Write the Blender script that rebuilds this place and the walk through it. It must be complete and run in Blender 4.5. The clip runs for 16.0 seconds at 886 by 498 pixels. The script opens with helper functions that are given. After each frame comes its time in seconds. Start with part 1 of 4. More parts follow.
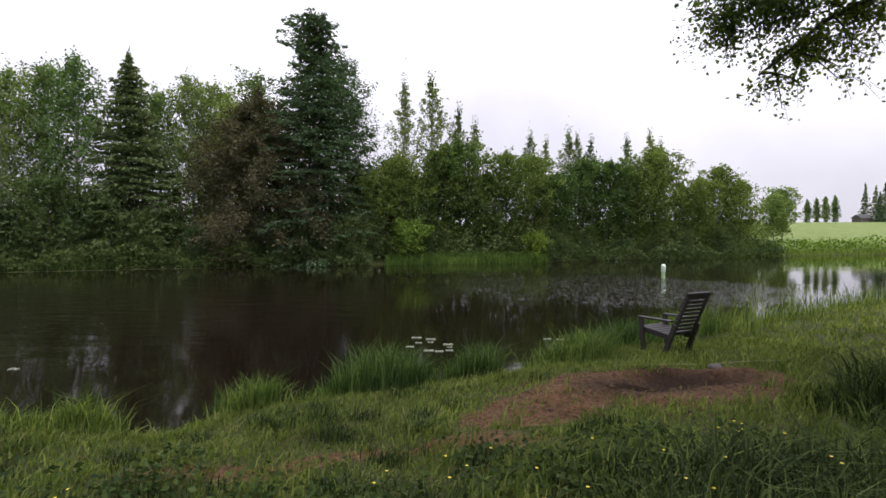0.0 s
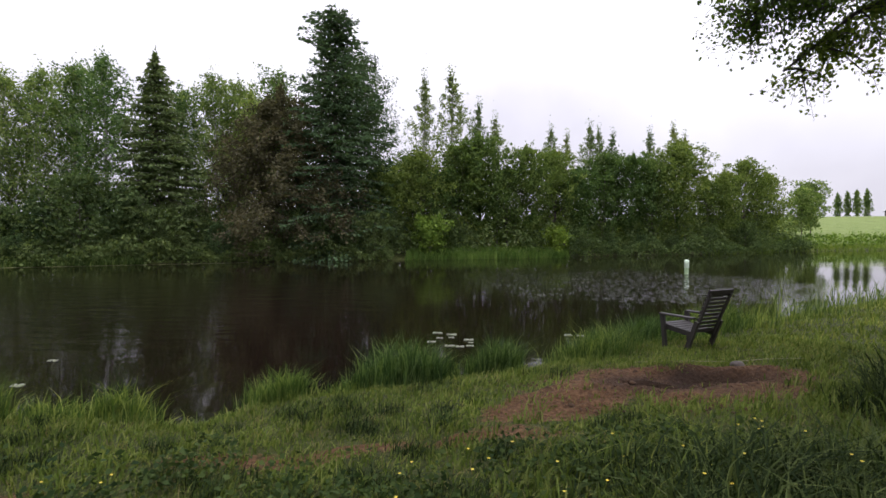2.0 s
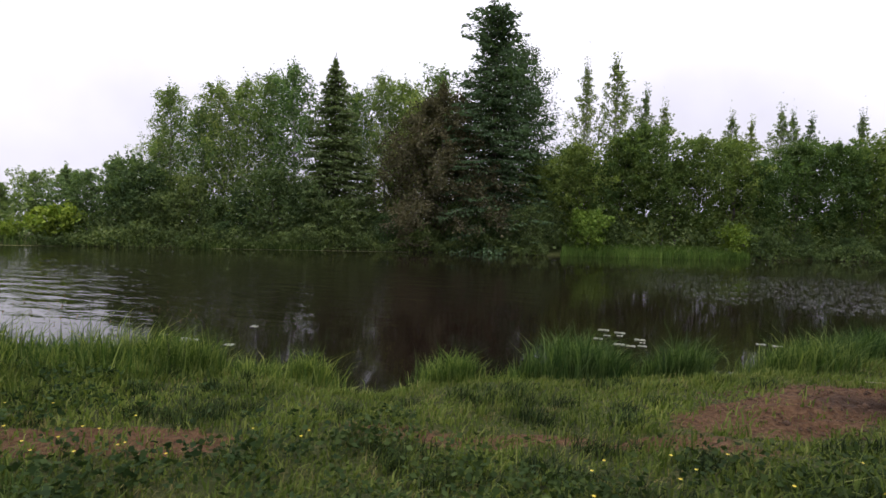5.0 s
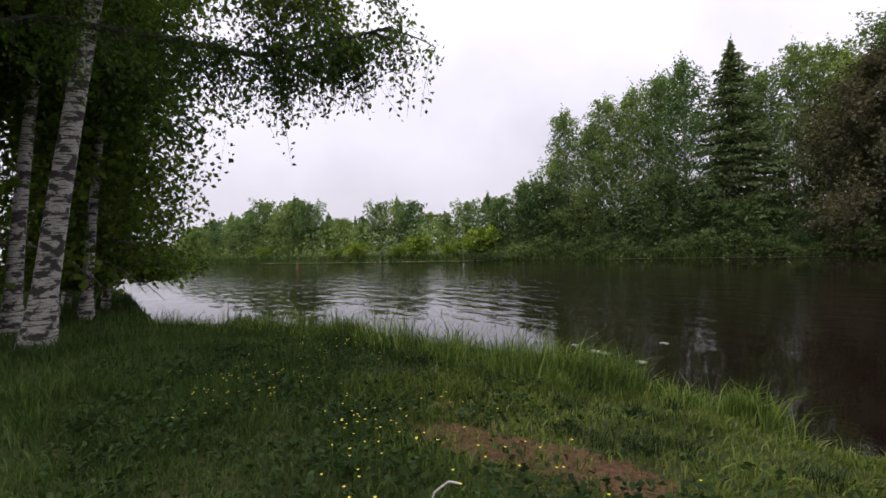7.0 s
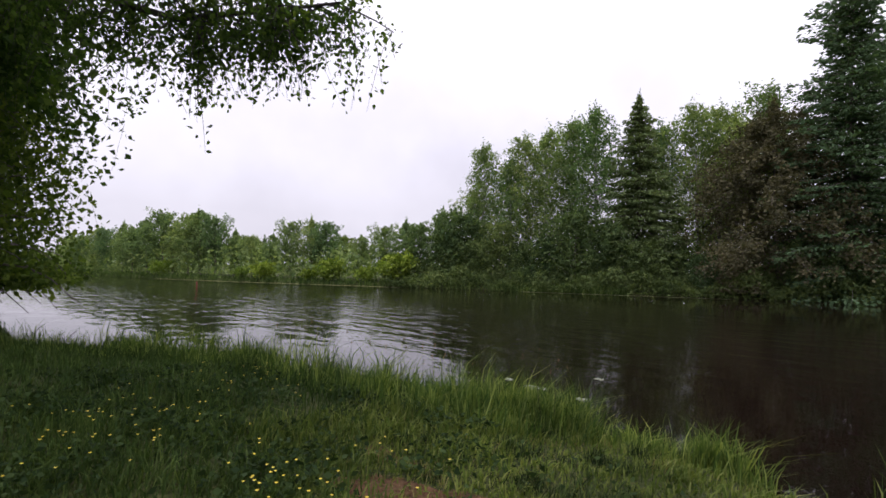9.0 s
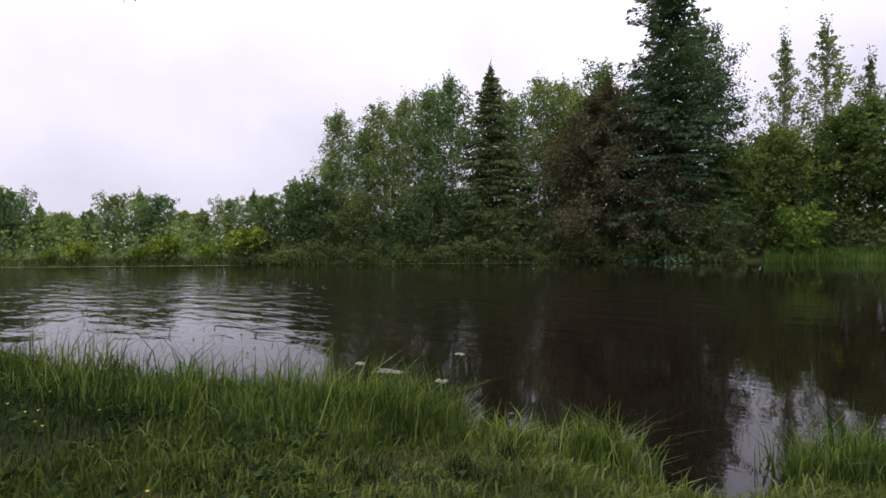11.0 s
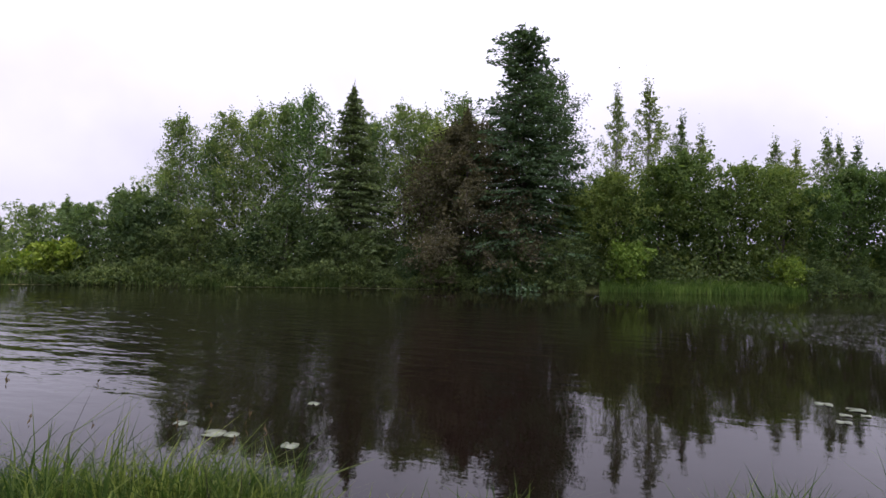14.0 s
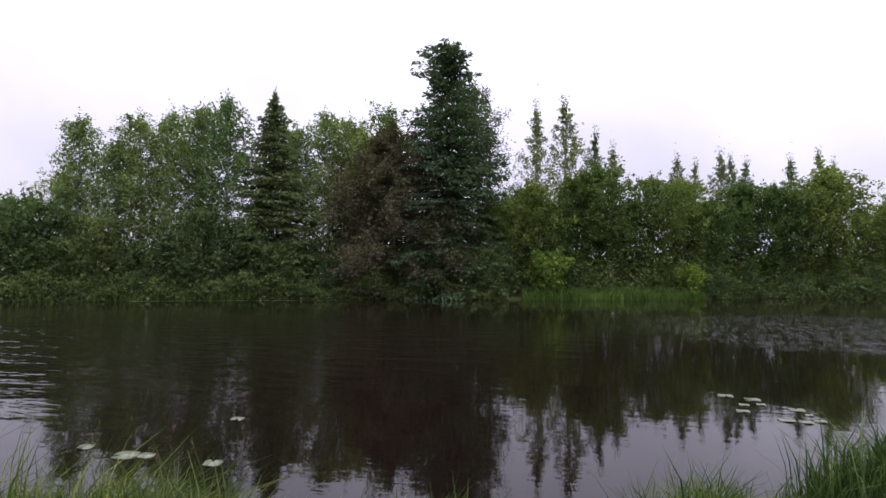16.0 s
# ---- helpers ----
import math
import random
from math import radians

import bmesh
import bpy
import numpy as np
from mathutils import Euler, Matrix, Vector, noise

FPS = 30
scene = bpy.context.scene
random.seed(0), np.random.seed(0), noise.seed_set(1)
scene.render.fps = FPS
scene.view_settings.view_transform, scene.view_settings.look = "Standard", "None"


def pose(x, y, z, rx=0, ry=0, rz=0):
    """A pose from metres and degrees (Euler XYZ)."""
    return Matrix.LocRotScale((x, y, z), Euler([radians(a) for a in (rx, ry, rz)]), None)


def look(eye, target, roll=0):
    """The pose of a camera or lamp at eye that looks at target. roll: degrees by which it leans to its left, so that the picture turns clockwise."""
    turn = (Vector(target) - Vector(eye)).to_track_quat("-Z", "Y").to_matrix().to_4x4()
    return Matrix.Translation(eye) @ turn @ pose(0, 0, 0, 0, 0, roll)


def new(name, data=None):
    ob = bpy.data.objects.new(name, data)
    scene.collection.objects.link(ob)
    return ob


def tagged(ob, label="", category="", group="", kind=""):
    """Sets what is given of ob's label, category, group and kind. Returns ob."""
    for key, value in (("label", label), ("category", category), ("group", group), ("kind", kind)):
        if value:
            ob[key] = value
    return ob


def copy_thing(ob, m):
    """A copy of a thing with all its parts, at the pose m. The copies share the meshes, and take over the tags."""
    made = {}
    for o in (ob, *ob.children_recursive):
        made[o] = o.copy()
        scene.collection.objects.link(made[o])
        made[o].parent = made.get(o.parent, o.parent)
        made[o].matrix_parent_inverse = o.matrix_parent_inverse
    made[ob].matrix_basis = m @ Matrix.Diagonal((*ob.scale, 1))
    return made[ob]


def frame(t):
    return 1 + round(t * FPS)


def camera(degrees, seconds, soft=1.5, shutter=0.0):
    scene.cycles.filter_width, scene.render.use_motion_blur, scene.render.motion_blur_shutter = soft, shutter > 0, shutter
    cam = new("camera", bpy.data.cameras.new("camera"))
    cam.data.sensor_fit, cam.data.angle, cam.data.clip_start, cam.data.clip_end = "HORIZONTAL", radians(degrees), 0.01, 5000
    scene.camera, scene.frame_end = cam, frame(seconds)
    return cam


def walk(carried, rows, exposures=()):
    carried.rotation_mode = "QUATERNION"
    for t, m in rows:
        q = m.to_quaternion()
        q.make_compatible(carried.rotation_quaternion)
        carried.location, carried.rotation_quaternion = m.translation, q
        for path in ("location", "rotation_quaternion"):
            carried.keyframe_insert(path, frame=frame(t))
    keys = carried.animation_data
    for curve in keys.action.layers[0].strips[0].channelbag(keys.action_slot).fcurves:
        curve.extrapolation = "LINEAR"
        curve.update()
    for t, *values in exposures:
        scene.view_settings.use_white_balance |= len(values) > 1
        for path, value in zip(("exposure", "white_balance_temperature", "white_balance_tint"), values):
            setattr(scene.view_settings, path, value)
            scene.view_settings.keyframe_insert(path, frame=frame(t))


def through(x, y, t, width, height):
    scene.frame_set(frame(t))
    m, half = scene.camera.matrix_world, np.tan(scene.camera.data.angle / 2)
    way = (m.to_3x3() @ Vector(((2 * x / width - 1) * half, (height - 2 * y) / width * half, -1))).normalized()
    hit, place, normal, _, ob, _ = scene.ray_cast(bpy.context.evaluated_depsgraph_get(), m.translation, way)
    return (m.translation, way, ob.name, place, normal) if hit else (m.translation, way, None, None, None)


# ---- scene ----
# ---- camera and walk ----
cam = camera(80.6, 16.0, soft=1.6)
PATH = [
    (0, 0.134, 0.102, 2.144, 2.84, -1.06, 0.20),
    (0.5, 0.139, 0.069, 2.171, 3.29, -1.17, 0.03),
    (1, 0.129, 0.035, 2.179, 3.72, -0.99, 0.16),
    (1.5, 0.124, -0.004, 2.184, 5.32, -1.21, -0.54),
    (2, 0.118, -0.004, 2.177, 5.01, -1.62, 0.26),
    (2.5, 0.092, -0.048, 2.166, 6.33, -1.05, 0.15),
    (3, 0.114, -0.035, 2.192, 5.46, -1.20, 0.24),
    (3.2, 0.114, -0.035, 2.192, 5.41, -0.96, 0.05),
    (5.3, -0.219, 0.164, 2.026, 29.39, -1.80, -0.69),
    (5.5, -0.219, 0.164, 2.026, 35.59, -0.30, -0.69),
    (6, -0.425, 0.170, 2.080, 46.81, -2.25, -1.34),
    (6.5, -0.641, 0.288, 2.076, 61.38, 1.12, 1.30),
    (7, -0.837, 0.410, 2.046, 62.24, -0.85, 2.33),
    (7.5, -1.103, 0.403, 2.032, 58.28, 1.15, 0.40),
    (8, -1.428, 0.402, 1.987, 63.81, -2.41, 0.05),
    (8.5, -1.626, 0.551, 1.987, 61.87, -2.10, 0.60),
    (9, -1.741, 0.540, 1.931, 52.66, 2.07, -0.92),
    (9.5, -1.821, 0.635, 1.956, 43.65, -1.05, -1.23),
    (9.7, -1.821, 0.635, 1.956, 40.75, -0.85, -1.23),
    (11.8, -2.890, 2.065, 1.774, 35.82, -0.70, 1.55),
    (12, -2.890, 2.065, 1.774, 33.69, 0.12, 0.64),
    (12.5, -2.974, 2.145, 1.834, 27.67, -1.17, -1.40),
    (13, -3.209, 2.313, 1.867, 30.97, 1.42, 0.30),
    (13.5, -3.270, 2.488, 1.909, 28.33, 0.23, 1.30),
    (14, -3.258, 2.490, 1.888, 21.79, 1.74, -0.85),
    (14.5, -3.272, 2.513, 1.862, 18.81, 2.51, -0.20),
    (15, -3.288, 2.531, 1.855, 18.90, 1.93, -0.22),
    (15.5, -3.273, 2.508, 1.857, 18.80, 2.48, -0.39),
    (16, -3.326, 2.445, 1.828, 13.56, 2.99, -0.18),
]
walk(cam, [(t, pose(x, y, z, 90 + pitch, roll, yaw)) for t, x, y, z, yaw, pitch, roll in PATH],
     exposures=[(0, 0.4, 6250, 15), (5.3, 0.38, 6200, 16), (6.5, 0.29, 6300, 16), (7, 0.2, 6250, 18), (8, 0.1, 6230, 18), (9, 0.26, 6200, 18), (9.5, 0.05, 6200, 18), (12, 0.3, 6000, 23), (16, 0.29, 5950, 24)])

# ---- world and sun: an overcast summer day ----
world = bpy.data.worlds.new("overcast_sky")
scene.world = world
world.use_nodes = True
wn, wl = world.node_tree.nodes, world.node_tree.links
wn.clear()
w_out = wn.new("ShaderNodeOutputWorld")
w_bg = wn.new("ShaderNodeBackground")
w_sky = wn.new("ShaderNodeTexSky")
w_sky.sky_type = "NISHITA"
w_sky.sun_disc = False
w_sky.sun_elevation = radians(48)
w_sky.sun_rotation = radians(200)
w_sky.dust_density = 6
w_cloud = wn.new("ShaderNodeTexNoise")
w_cloud.inputs["Scale"].default_value = 2.2
w_cloud.inputs["Detail"].default_value = 5
w_ramp = wn.new("ShaderNodeValToRGB")
w_ramp.color_ramp.elements[0].position = 0.32
w_ramp.color_ramp.elements[0].color = (0.75, 0.73, 0.785, 1)
w_ramp.color_ramp.elements[1].position = 0.62
w_ramp.color_ramp.elements[1].color = (1.0, 0.98, 1.03, 1)
w_gain = wn.new("ShaderNodeVectorMath")
w_gain.operation = "SCALE"
w_mix = wn.new("ShaderNodeMix")
w_mix.data_type = "RGBA"
w_mix.inputs["Factor"].default_value = 0.93
# an overcast sky is brighter overhead than at the horizon
w_tc = wn.new("ShaderNodeTexCoord")
w_xyz = wn.new("ShaderNodeSeparateXYZ")
w_up = wn.new("ShaderNodeMapRange")
w_up.inputs["From Min"].default_value = 0.1
w_up.inputs["To Min"].default_value = 7.6
w_up.inputs["To Max"].default_value = 19.8
wl.new(w_tc.outputs["Generated"], w_xyz.inputs["Vector"])
wl.new(w_xyz.outputs["Z"], w_up.inputs["Value"])
wl.new(w_up.outputs["Result"], w_gain.inputs["Scale"])
wl.new(w_cloud.outputs["Fac"], w_ramp.inputs["Fac"])
wl.new(w_ramp.outputs["Color"], w_gain.inputs[0])
wl.new(w_sky.outputs["Color"], w_mix.inputs["A"])
wl.new(w_gain.outputs["Vector"], w_mix.inputs["B"])
wl.new(w_mix.outputs["Result"], w_bg.inputs["Color"])
w_bg.inputs["Strength"].default_value = 0.1
wl.new(w_bg.outputs["Background"], w_out.inputs["Surface"])

sun_data = bpy.data.lights.new("sun", "SUN")
sun_data.energy = 1.45
sun_data.angle = radians(55)
sun_data.color = (1.0, 0.97, 0.93)
sun_ob = new("sun", sun_data)
sun_ob.matrix_world = look((0, 0, 60), (-12, 30, 0))


# ---- materials ----
def material(name):
    m = bpy.data.materials.new(name)
    m.use_nodes = True
    nt = m.node_tree
    return m, nt, nt.nodes["Principled BSDF"]


def ramp(nt, source, stops):
    r = nt.nodes.new("ShaderNodeValToRGB")
    while len(r.color_ramp.elements) < len(stops):
        r.color_ramp.elements.new(0.5)
    for e, (p, col) in zip(r.color_ramp.elements, stops):
        e.position = p
        e.color = (*col, 1)
    nt.links.new(source, r.inputs["Fac"])
    return r.outputs["Color"]


def noise_node(nt, scale, detail=4, stretch=None, coords="Object"):
    tc = nt.nodes.new("ShaderNodeTexCoord")
    n = nt.nodes.new("ShaderNodeTexNoise")
    n.inputs["Scale"].default_value = scale
    n.inputs["Detail"].default_value = detail
    if stretch:
        mp = nt.nodes.new("ShaderNodeMapping")
        mp.inputs["Scale"].default_value = stretch
        nt.links.new(tc.outputs[coords], mp.inputs["Vector"])
        nt.links.new(mp.outputs["Vector"], n.inputs["Vector"])
    else:
        nt.links.new(tc.outputs[coords], n.inputs["Vector"])
    return n


def mixed(nt, a, b, fac, mode="MIX"):
    mx = nt.nodes.new("ShaderNodeMix")
    mx.data_type = "RGBA"
    mx.blend_type = mode
    for sock, v in (("A", a), ("B", b)):
        if isinstance(v, tuple):
            mx.inputs[sock].default_value = (*v, 1)
        else:
            nt.links.new(v, mx.inputs[sock])
    if isinstance(fac, float):
        mx.inputs["Factor"].default_value = fac
    else:
        nt.links.new(fac, mx.inputs["Factor"])
    return mx.outputs["Result"]


def bump(nt, bsdf, height, strength, distance=0.02):
    b = nt.nodes.new("ShaderNodeBump")
    b.inputs["Strength"].default_value = strength
    b.inputs["Distance"].default_value = distance
    nt.links.new(height, b.inputs["Height"])
    nt.links.new(b.outputs["Normal"], bsdf.inputs["Normal"])


def foliage(name, dark, mid, light, through=0.3, rough=0.8, patch=0.35):
    """Leaves: colour by island and by patches, some light comes through."""
    m, nt, bs = material(name)
    geo = nt.nodes.new("ShaderNodeNewGeometry")
    col = ramp(nt, geo.outputs["Random Per Island"], [(0.0, dark), (0.5, mid), (1.0, light)])
    n = noise_node(nt, patch, 3)
    shade = ramp(nt, n.outputs["Fac"], [(0.3, (0.62, 0.66, 0.6)), (0.7, (1.25, 1.22, 1.1))])
    col = mixed(nt, col, shade, 1.0, "MULTIPLY")
    info = nt.nodes.new("ShaderNodeObjectInfo")
    tone = ramp(nt, info.outputs["Random"], [(0.0, (0.66, 0.76, 0.78)), (1.0, (1.34, 1.22, 1.0))])
    col = mixed(nt, col, tone, 1.0, "MULTIPLY")
    nt.links.new(col, bs.inputs["Base Color"])
    bs.inputs["Roughness"].default_value = rough
    bs.inputs["Specular IOR Level"].default_value = 0.1
    tr = nt.nodes.new("ShaderNodeBsdfTranslucent")
    nt.links.new(mixed(nt, col, (1.3, 1.35, 0.6), 1.0, "MULTIPLY"), tr.inputs["Color"])
    ms = nt.nodes.new("ShaderNodeMixShader")
    ms.inputs["Fac"].default_value = through
    nt.links.new(bs.outputs["BSDF"], ms.inputs[1])
    nt.links.new(tr.outputs["BSDF"], ms.inputs[2])
    nt.links.new(ms.outputs["Shader"], nt.nodes["Material Output"].inputs["Surface"])
    return m


def bark(name, dark, light, scale=6.0):
    m, nt, bs = material(name)
    n = noise_node(nt, scale, 6, (1, 1, 0.25))
    nt.links.new(ramp(nt, n.outputs["Fac"], [(0.3, dark), (0.7, light)]), bs.inputs["Base Color"])
    bs.inputs["Roughness"].default_value = 0.9
    bump(nt, bs, n.outputs["Fac"], 0.8, 0.03)
    return m


def birch_bark():
    m, nt, bs = material("birch_bark")
    lines = noise_node(nt, 3.2, 5, (1.1, 1.1, 11.0))
    scars = noise_node(nt, 3.4, 6, (1.2, 1.2, 2.4))
    fine = noise_node(nt, 30, 4)
    white = ramp(nt, fine.outputs["Fac"], [(0.25, (0.2, 0.18, 0.155)), (0.75, (0.5, 0.475, 0.43))])
    mark = ramp(nt, lines.outputs["Fac"], [(0.53, (0, 0, 0)), (0.6, (1, 1, 1))])
    scar = ramp(nt, scars.outputs["Fac"], [(0.5, (0, 0, 0)), (0.56, (1, 1, 1))])
    col = mixed(nt, white, (0.05, 0.045, 0.04), mark)
    col = mixed(nt, col, (0.035, 0.03, 0.027), scar)
    nt.links.new(col, bs.inputs["Base Color"])
    bs.inputs["Roughness"].default_value = 0.8
    bump(nt, bs, lines.outputs["Fac"], 0.5, 0.02)
    return m


def plain(name, a, b, scale=8.0, rough=0.7, bumpy=0.2, stretch=None):
    m, nt, bs = material(name)
    n = noise_node(nt, scale, 6, stretch)
    nt.links.new(ramp(nt, n.outputs["Fac"], [(0.3, a), (0.7, b)]), bs.inputs["Base Color"])
    bs.inputs["Roughness"].default_value = rough
    bump(nt, bs, n.outputs["Fac"], bumpy, 0.01)
    return m


M_BIRCH_LEAF = foliage("birch_leaves", (0.075, 0.128, 0.054), (0.132, 0.198, 0.084), (0.225, 0.29, 0.14), 0.5)
M_ASPEN_LEAF = foliage("aspen_leaves", (0.09, 0.132, 0.066), (0.15, 0.2, 0.1), (0.235, 0.285, 0.155), 0.5)
M_ALDER_LEAF = foliage("alder_leaves", (0.062, 0.1, 0.034), (0.1, 0.152, 0.053), (0.165, 0.218, 0.082), 0.5)
# darker copy of the alder leaves, with the shade of lower crowns in its colour
M_SHADE_LEAF = foliage("shaded_alder_leaves", (0.04, 0.075, 0.024), (0.07, 0.12, 0.038), (0.115, 0.165, 0.055), 0.45)
# distance haze is mixed into this leaf colour: paler and bluer
M_HAZED_LEAF = foliage("hazed_upstream_leaves", (0.098, 0.152, 0.078), (0.152, 0.218, 0.106), (0.215, 0.282, 0.142), 0.45)
M_WILLOW_LEAF = foliage("willow_leaves", (0.05, 0.08, 0.038), (0.084, 0.126, 0.058), (0.135, 0.18, 0.088), 0.45)
M_BRIGHT_LEAF = foliage("young_leaves", (0.088, 0.154, 0.026), (0.154, 0.220, 0.039), (0.220, 0.297, 0.065), 0.35)
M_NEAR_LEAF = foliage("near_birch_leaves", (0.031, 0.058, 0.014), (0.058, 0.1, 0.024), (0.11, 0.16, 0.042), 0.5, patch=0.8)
# brighter copy of the near leaves; the sunlit look is in the colour
M_LIT_LEAF = foliage("lit_limb_leaves", (0.045, 0.078, 0.018), (0.082, 0.13, 0.032), (0.14, 0.19, 0.055), 0.6, patch=0.8)
M_SPRUCE = foliage("spruce_needles", (0.07, 0.106, 0.056), (0.096, 0.14, 0.074), (0.13, 0.176, 0.095), 0.3)
M_PINE = foliage("brown_needles", (0.055, 0.055, 0.038), (0.082, 0.077, 0.052), (0.112, 0.102, 0.068), 0.3)
M_LAWN = foliage("lawn_blades", (0.05, 0.083, 0.018), (0.098, 0.142, 0.037), (0.185, 0.215, 0.08), 0.3, patch=0.9)
M_REED = foliage("bank_grass_blades", (0.026, 0.06, 0.018), (0.072, 0.12, 0.038), (0.205, 0.262, 0.1), 0.42, patch=1.2)
# blade colour carries the shade of the trees overhead
M_TALL_SHADED = foliage("shaded_tall_blades", (0.009, 0.019, 0.007), (0.023, 0.04, 0.014), (0.085, 0.115, 0.046), 0.2, patch=1.0)
M_MEADOW = foliage("meadow_blades", (0.022, 0.045, 0.014), (0.047, 0.085, 0.027), (0.102, 0.145, 0.052), 0.3, patch=0.7)
M_DRY = foliage("dry_blades", (0.16, 0.13, 0.06), (0.24, 0.2, 0.09), (0.34, 0.29, 0.15), 0.2)
M_FARREED = foliage("reed_blades", (0.07, 0.12, 0.025), (0.12, 0.19, 0.04), (0.2, 0.26, 0.07), 0.4, patch=0.5)
M_SEED = foliage("seed_heads", (0.05, 0.045, 0.03), (0.09, 0.075, 0.05), (0.14, 0.12, 0.08), 0.2)
# weed green darkened as well, for the same tree shade
M_WEED_SHADED = foliage("shaded_weed_leaves", (0.017, 0.034, 0.012), (0.03, 0.053, 0.019), (0.055, 0.084, 0.03), 0.2, patch=1.0)
M_TRUNK = bark("grey_bark", (0.05, 0.04, 0.032), (0.15, 0.13, 0.11))
M_LIMB = bark("dark_limb_bark", (0.016, 0.013, 0.011), (0.05, 0.042, 0.036), 14)
M_ASPEN_BARK = bark("pale_bark", (0.12, 0.115, 0.1), (0.34, 0.33, 0.3))
M_BIRCH_BARK = birch_bark()
M_WOOD = plain("weathered_dark_wood", (0.011, 0.009, 0.007), (0.027, 0.022, 0.018), 14, 0.6, 0.3, (1, 6, 1))
M_STONE = plain("grey_stone", (0.05, 0.042, 0.038), (0.14, 0.12, 0.105), 9, 0.85, 0.5)
M_ROPE = plain("pale_rope_fibre", (0.16, 0.15, 0.08), (0.3, 0.28, 0.17), 40, 0.8, 0.3)
M_STICK = plain("bleached_wood", (0.3, 0.28, 0.24), (0.55, 0.52, 0.46), 22, 0.7, 0.3)
M_POST = plain("pale_green_paint", (0.42, 0.55, 0.4), (0.62, 0.72, 0.58), 5, 0.5, 0.1)
M_POST_LOW = plain("algae_green_paint", (0.2, 0.3, 0.16), (0.34, 0.45, 0.27), 7, 0.6, 0.2)
M_WHITE = plain("white_paint", (0.62, 0.62, 0.6), (0.8, 0.8, 0.78), 4, 0.5, 0.1)
M_RED = plain("faded_red_paint", (0.16, 0.03, 0.024), (0.27, 0.055, 0.04), 5, 0.5, 0.1)
M_PAD = plain("lily_pad", (0.1, 0.125, 0.07), (0.22, 0.24, 0.15), 5, 0.35, 0.1)
M_YELLOW = plain("buttercup_yellow", (0.6, 0.45, 0.02), (0.75, 0.6, 0.05), 30, 0.5, 0.0)
M_ROOF = plain("dark_roofing", (0.04, 0.04, 0.045), (0.09, 0.085, 0.085), 3, 0.8, 0.2)
M_SOIL = plain("dug_earth", (0.05, 0.027, 0.015), (0.13, 0.075, 0.042), 5, 0.95, 0.4)
M_SCUM = foliage("floating_leaf_belt", (0.16, 0.18, 0.09), (0.25, 0.27, 0.15), (0.36, 0.37, 0.24), 0.1)


def ground_material():
    m, nt, bs = material("meadow_ground")
    att = nt.nodes.new("ShaderNodeAttribute")
    att.attribute_name = "soil"
    big = noise_node(nt, 0.6, 4)
    fine = noise_node(nt, 22, 6)
    tiny = noise_node(nt, 90, 4)
    green = ramp(nt, fine.outputs["Fac"], [(0.3, (0.028, 0.036, 0.01)), (0.55, (0.06, 0.075, 0.02)), (0.8, (0.13, 0.12, 0.05))])
    tone = ramp(nt, big.outputs["Fac"], [(0.3, (0.8, 0.85, 0.8)), (0.7, (1.2, 1.12, 1.0))])
    green = mixed(nt, green, tone, 1.0, "MULTIPLY")
    soil = ramp(nt, fine.outputs["Fac"], [(0.25, (0.045, 0.023, 0.012)), (0.5, (0.125, 0.065, 0.03)), (0.78, (0.21, 0.125, 0.064))])
    dug = nt.nodes.new("ShaderNodeAttribute")
    dug.attribute_name = "dug"
    soil = mixed(nt, soil, (0.024, 0.015, 0.011), dug.outputs["Fac"])
    hay = nt.nodes.new("ShaderNodeAttribute")
    hay.attribute_name = "field"
    mown = ramp(nt, big.outputs["Fac"], [(0.3, (0.13, 0.18, 0.05)), (0.7, (0.2, 0.25, 0.08))])
    green = mixed(nt, green, mown, hay.outputs["Fac"])
    # worn edges of the bare soil
    add = nt.nodes.new("ShaderNodeMath")
    add.operation = "MULTIPLY_ADD"
    add.inputs[1].default_value = 0.7
    nt.links.new(fine.outputs["Fac"], add.inputs[0])
    sub = nt.nodes.new("ShaderNodeMath")
    sub.operation = "SUBTRACT"
    nt.links.new(att.outputs["Fac"], sub.inputs[0])
    sub.inputs[1].default_value = 0.35
    nt.links.new(sub.outputs["Value"], add.inputs[2])
    edge = ramp(nt, add.outputs["Value"], [(0.3, (0, 0, 0)), (0.5, (1, 1, 1))])
    nt.links.new(mixed(nt, green, soil, edge), bs.inputs["Base Color"])
    bs.inputs["Roughness"].default_value = 0.95
    bs.inputs["Specular IOR Level"].default_value = 0.2
    hb = nt.nodes.new("ShaderNodeMath")
    hb.operation = "MULTIPLY_ADD"
    hb.inputs[1].default_value = 0.4
    nt.links.new(tiny.outputs["Fac"], hb.inputs[0])
    nt.links.new(fine.outputs["Fac"], hb.inputs[2])
    bump(nt, bs, hb.outputs["Value"], 1.0, 0.09)
    return m


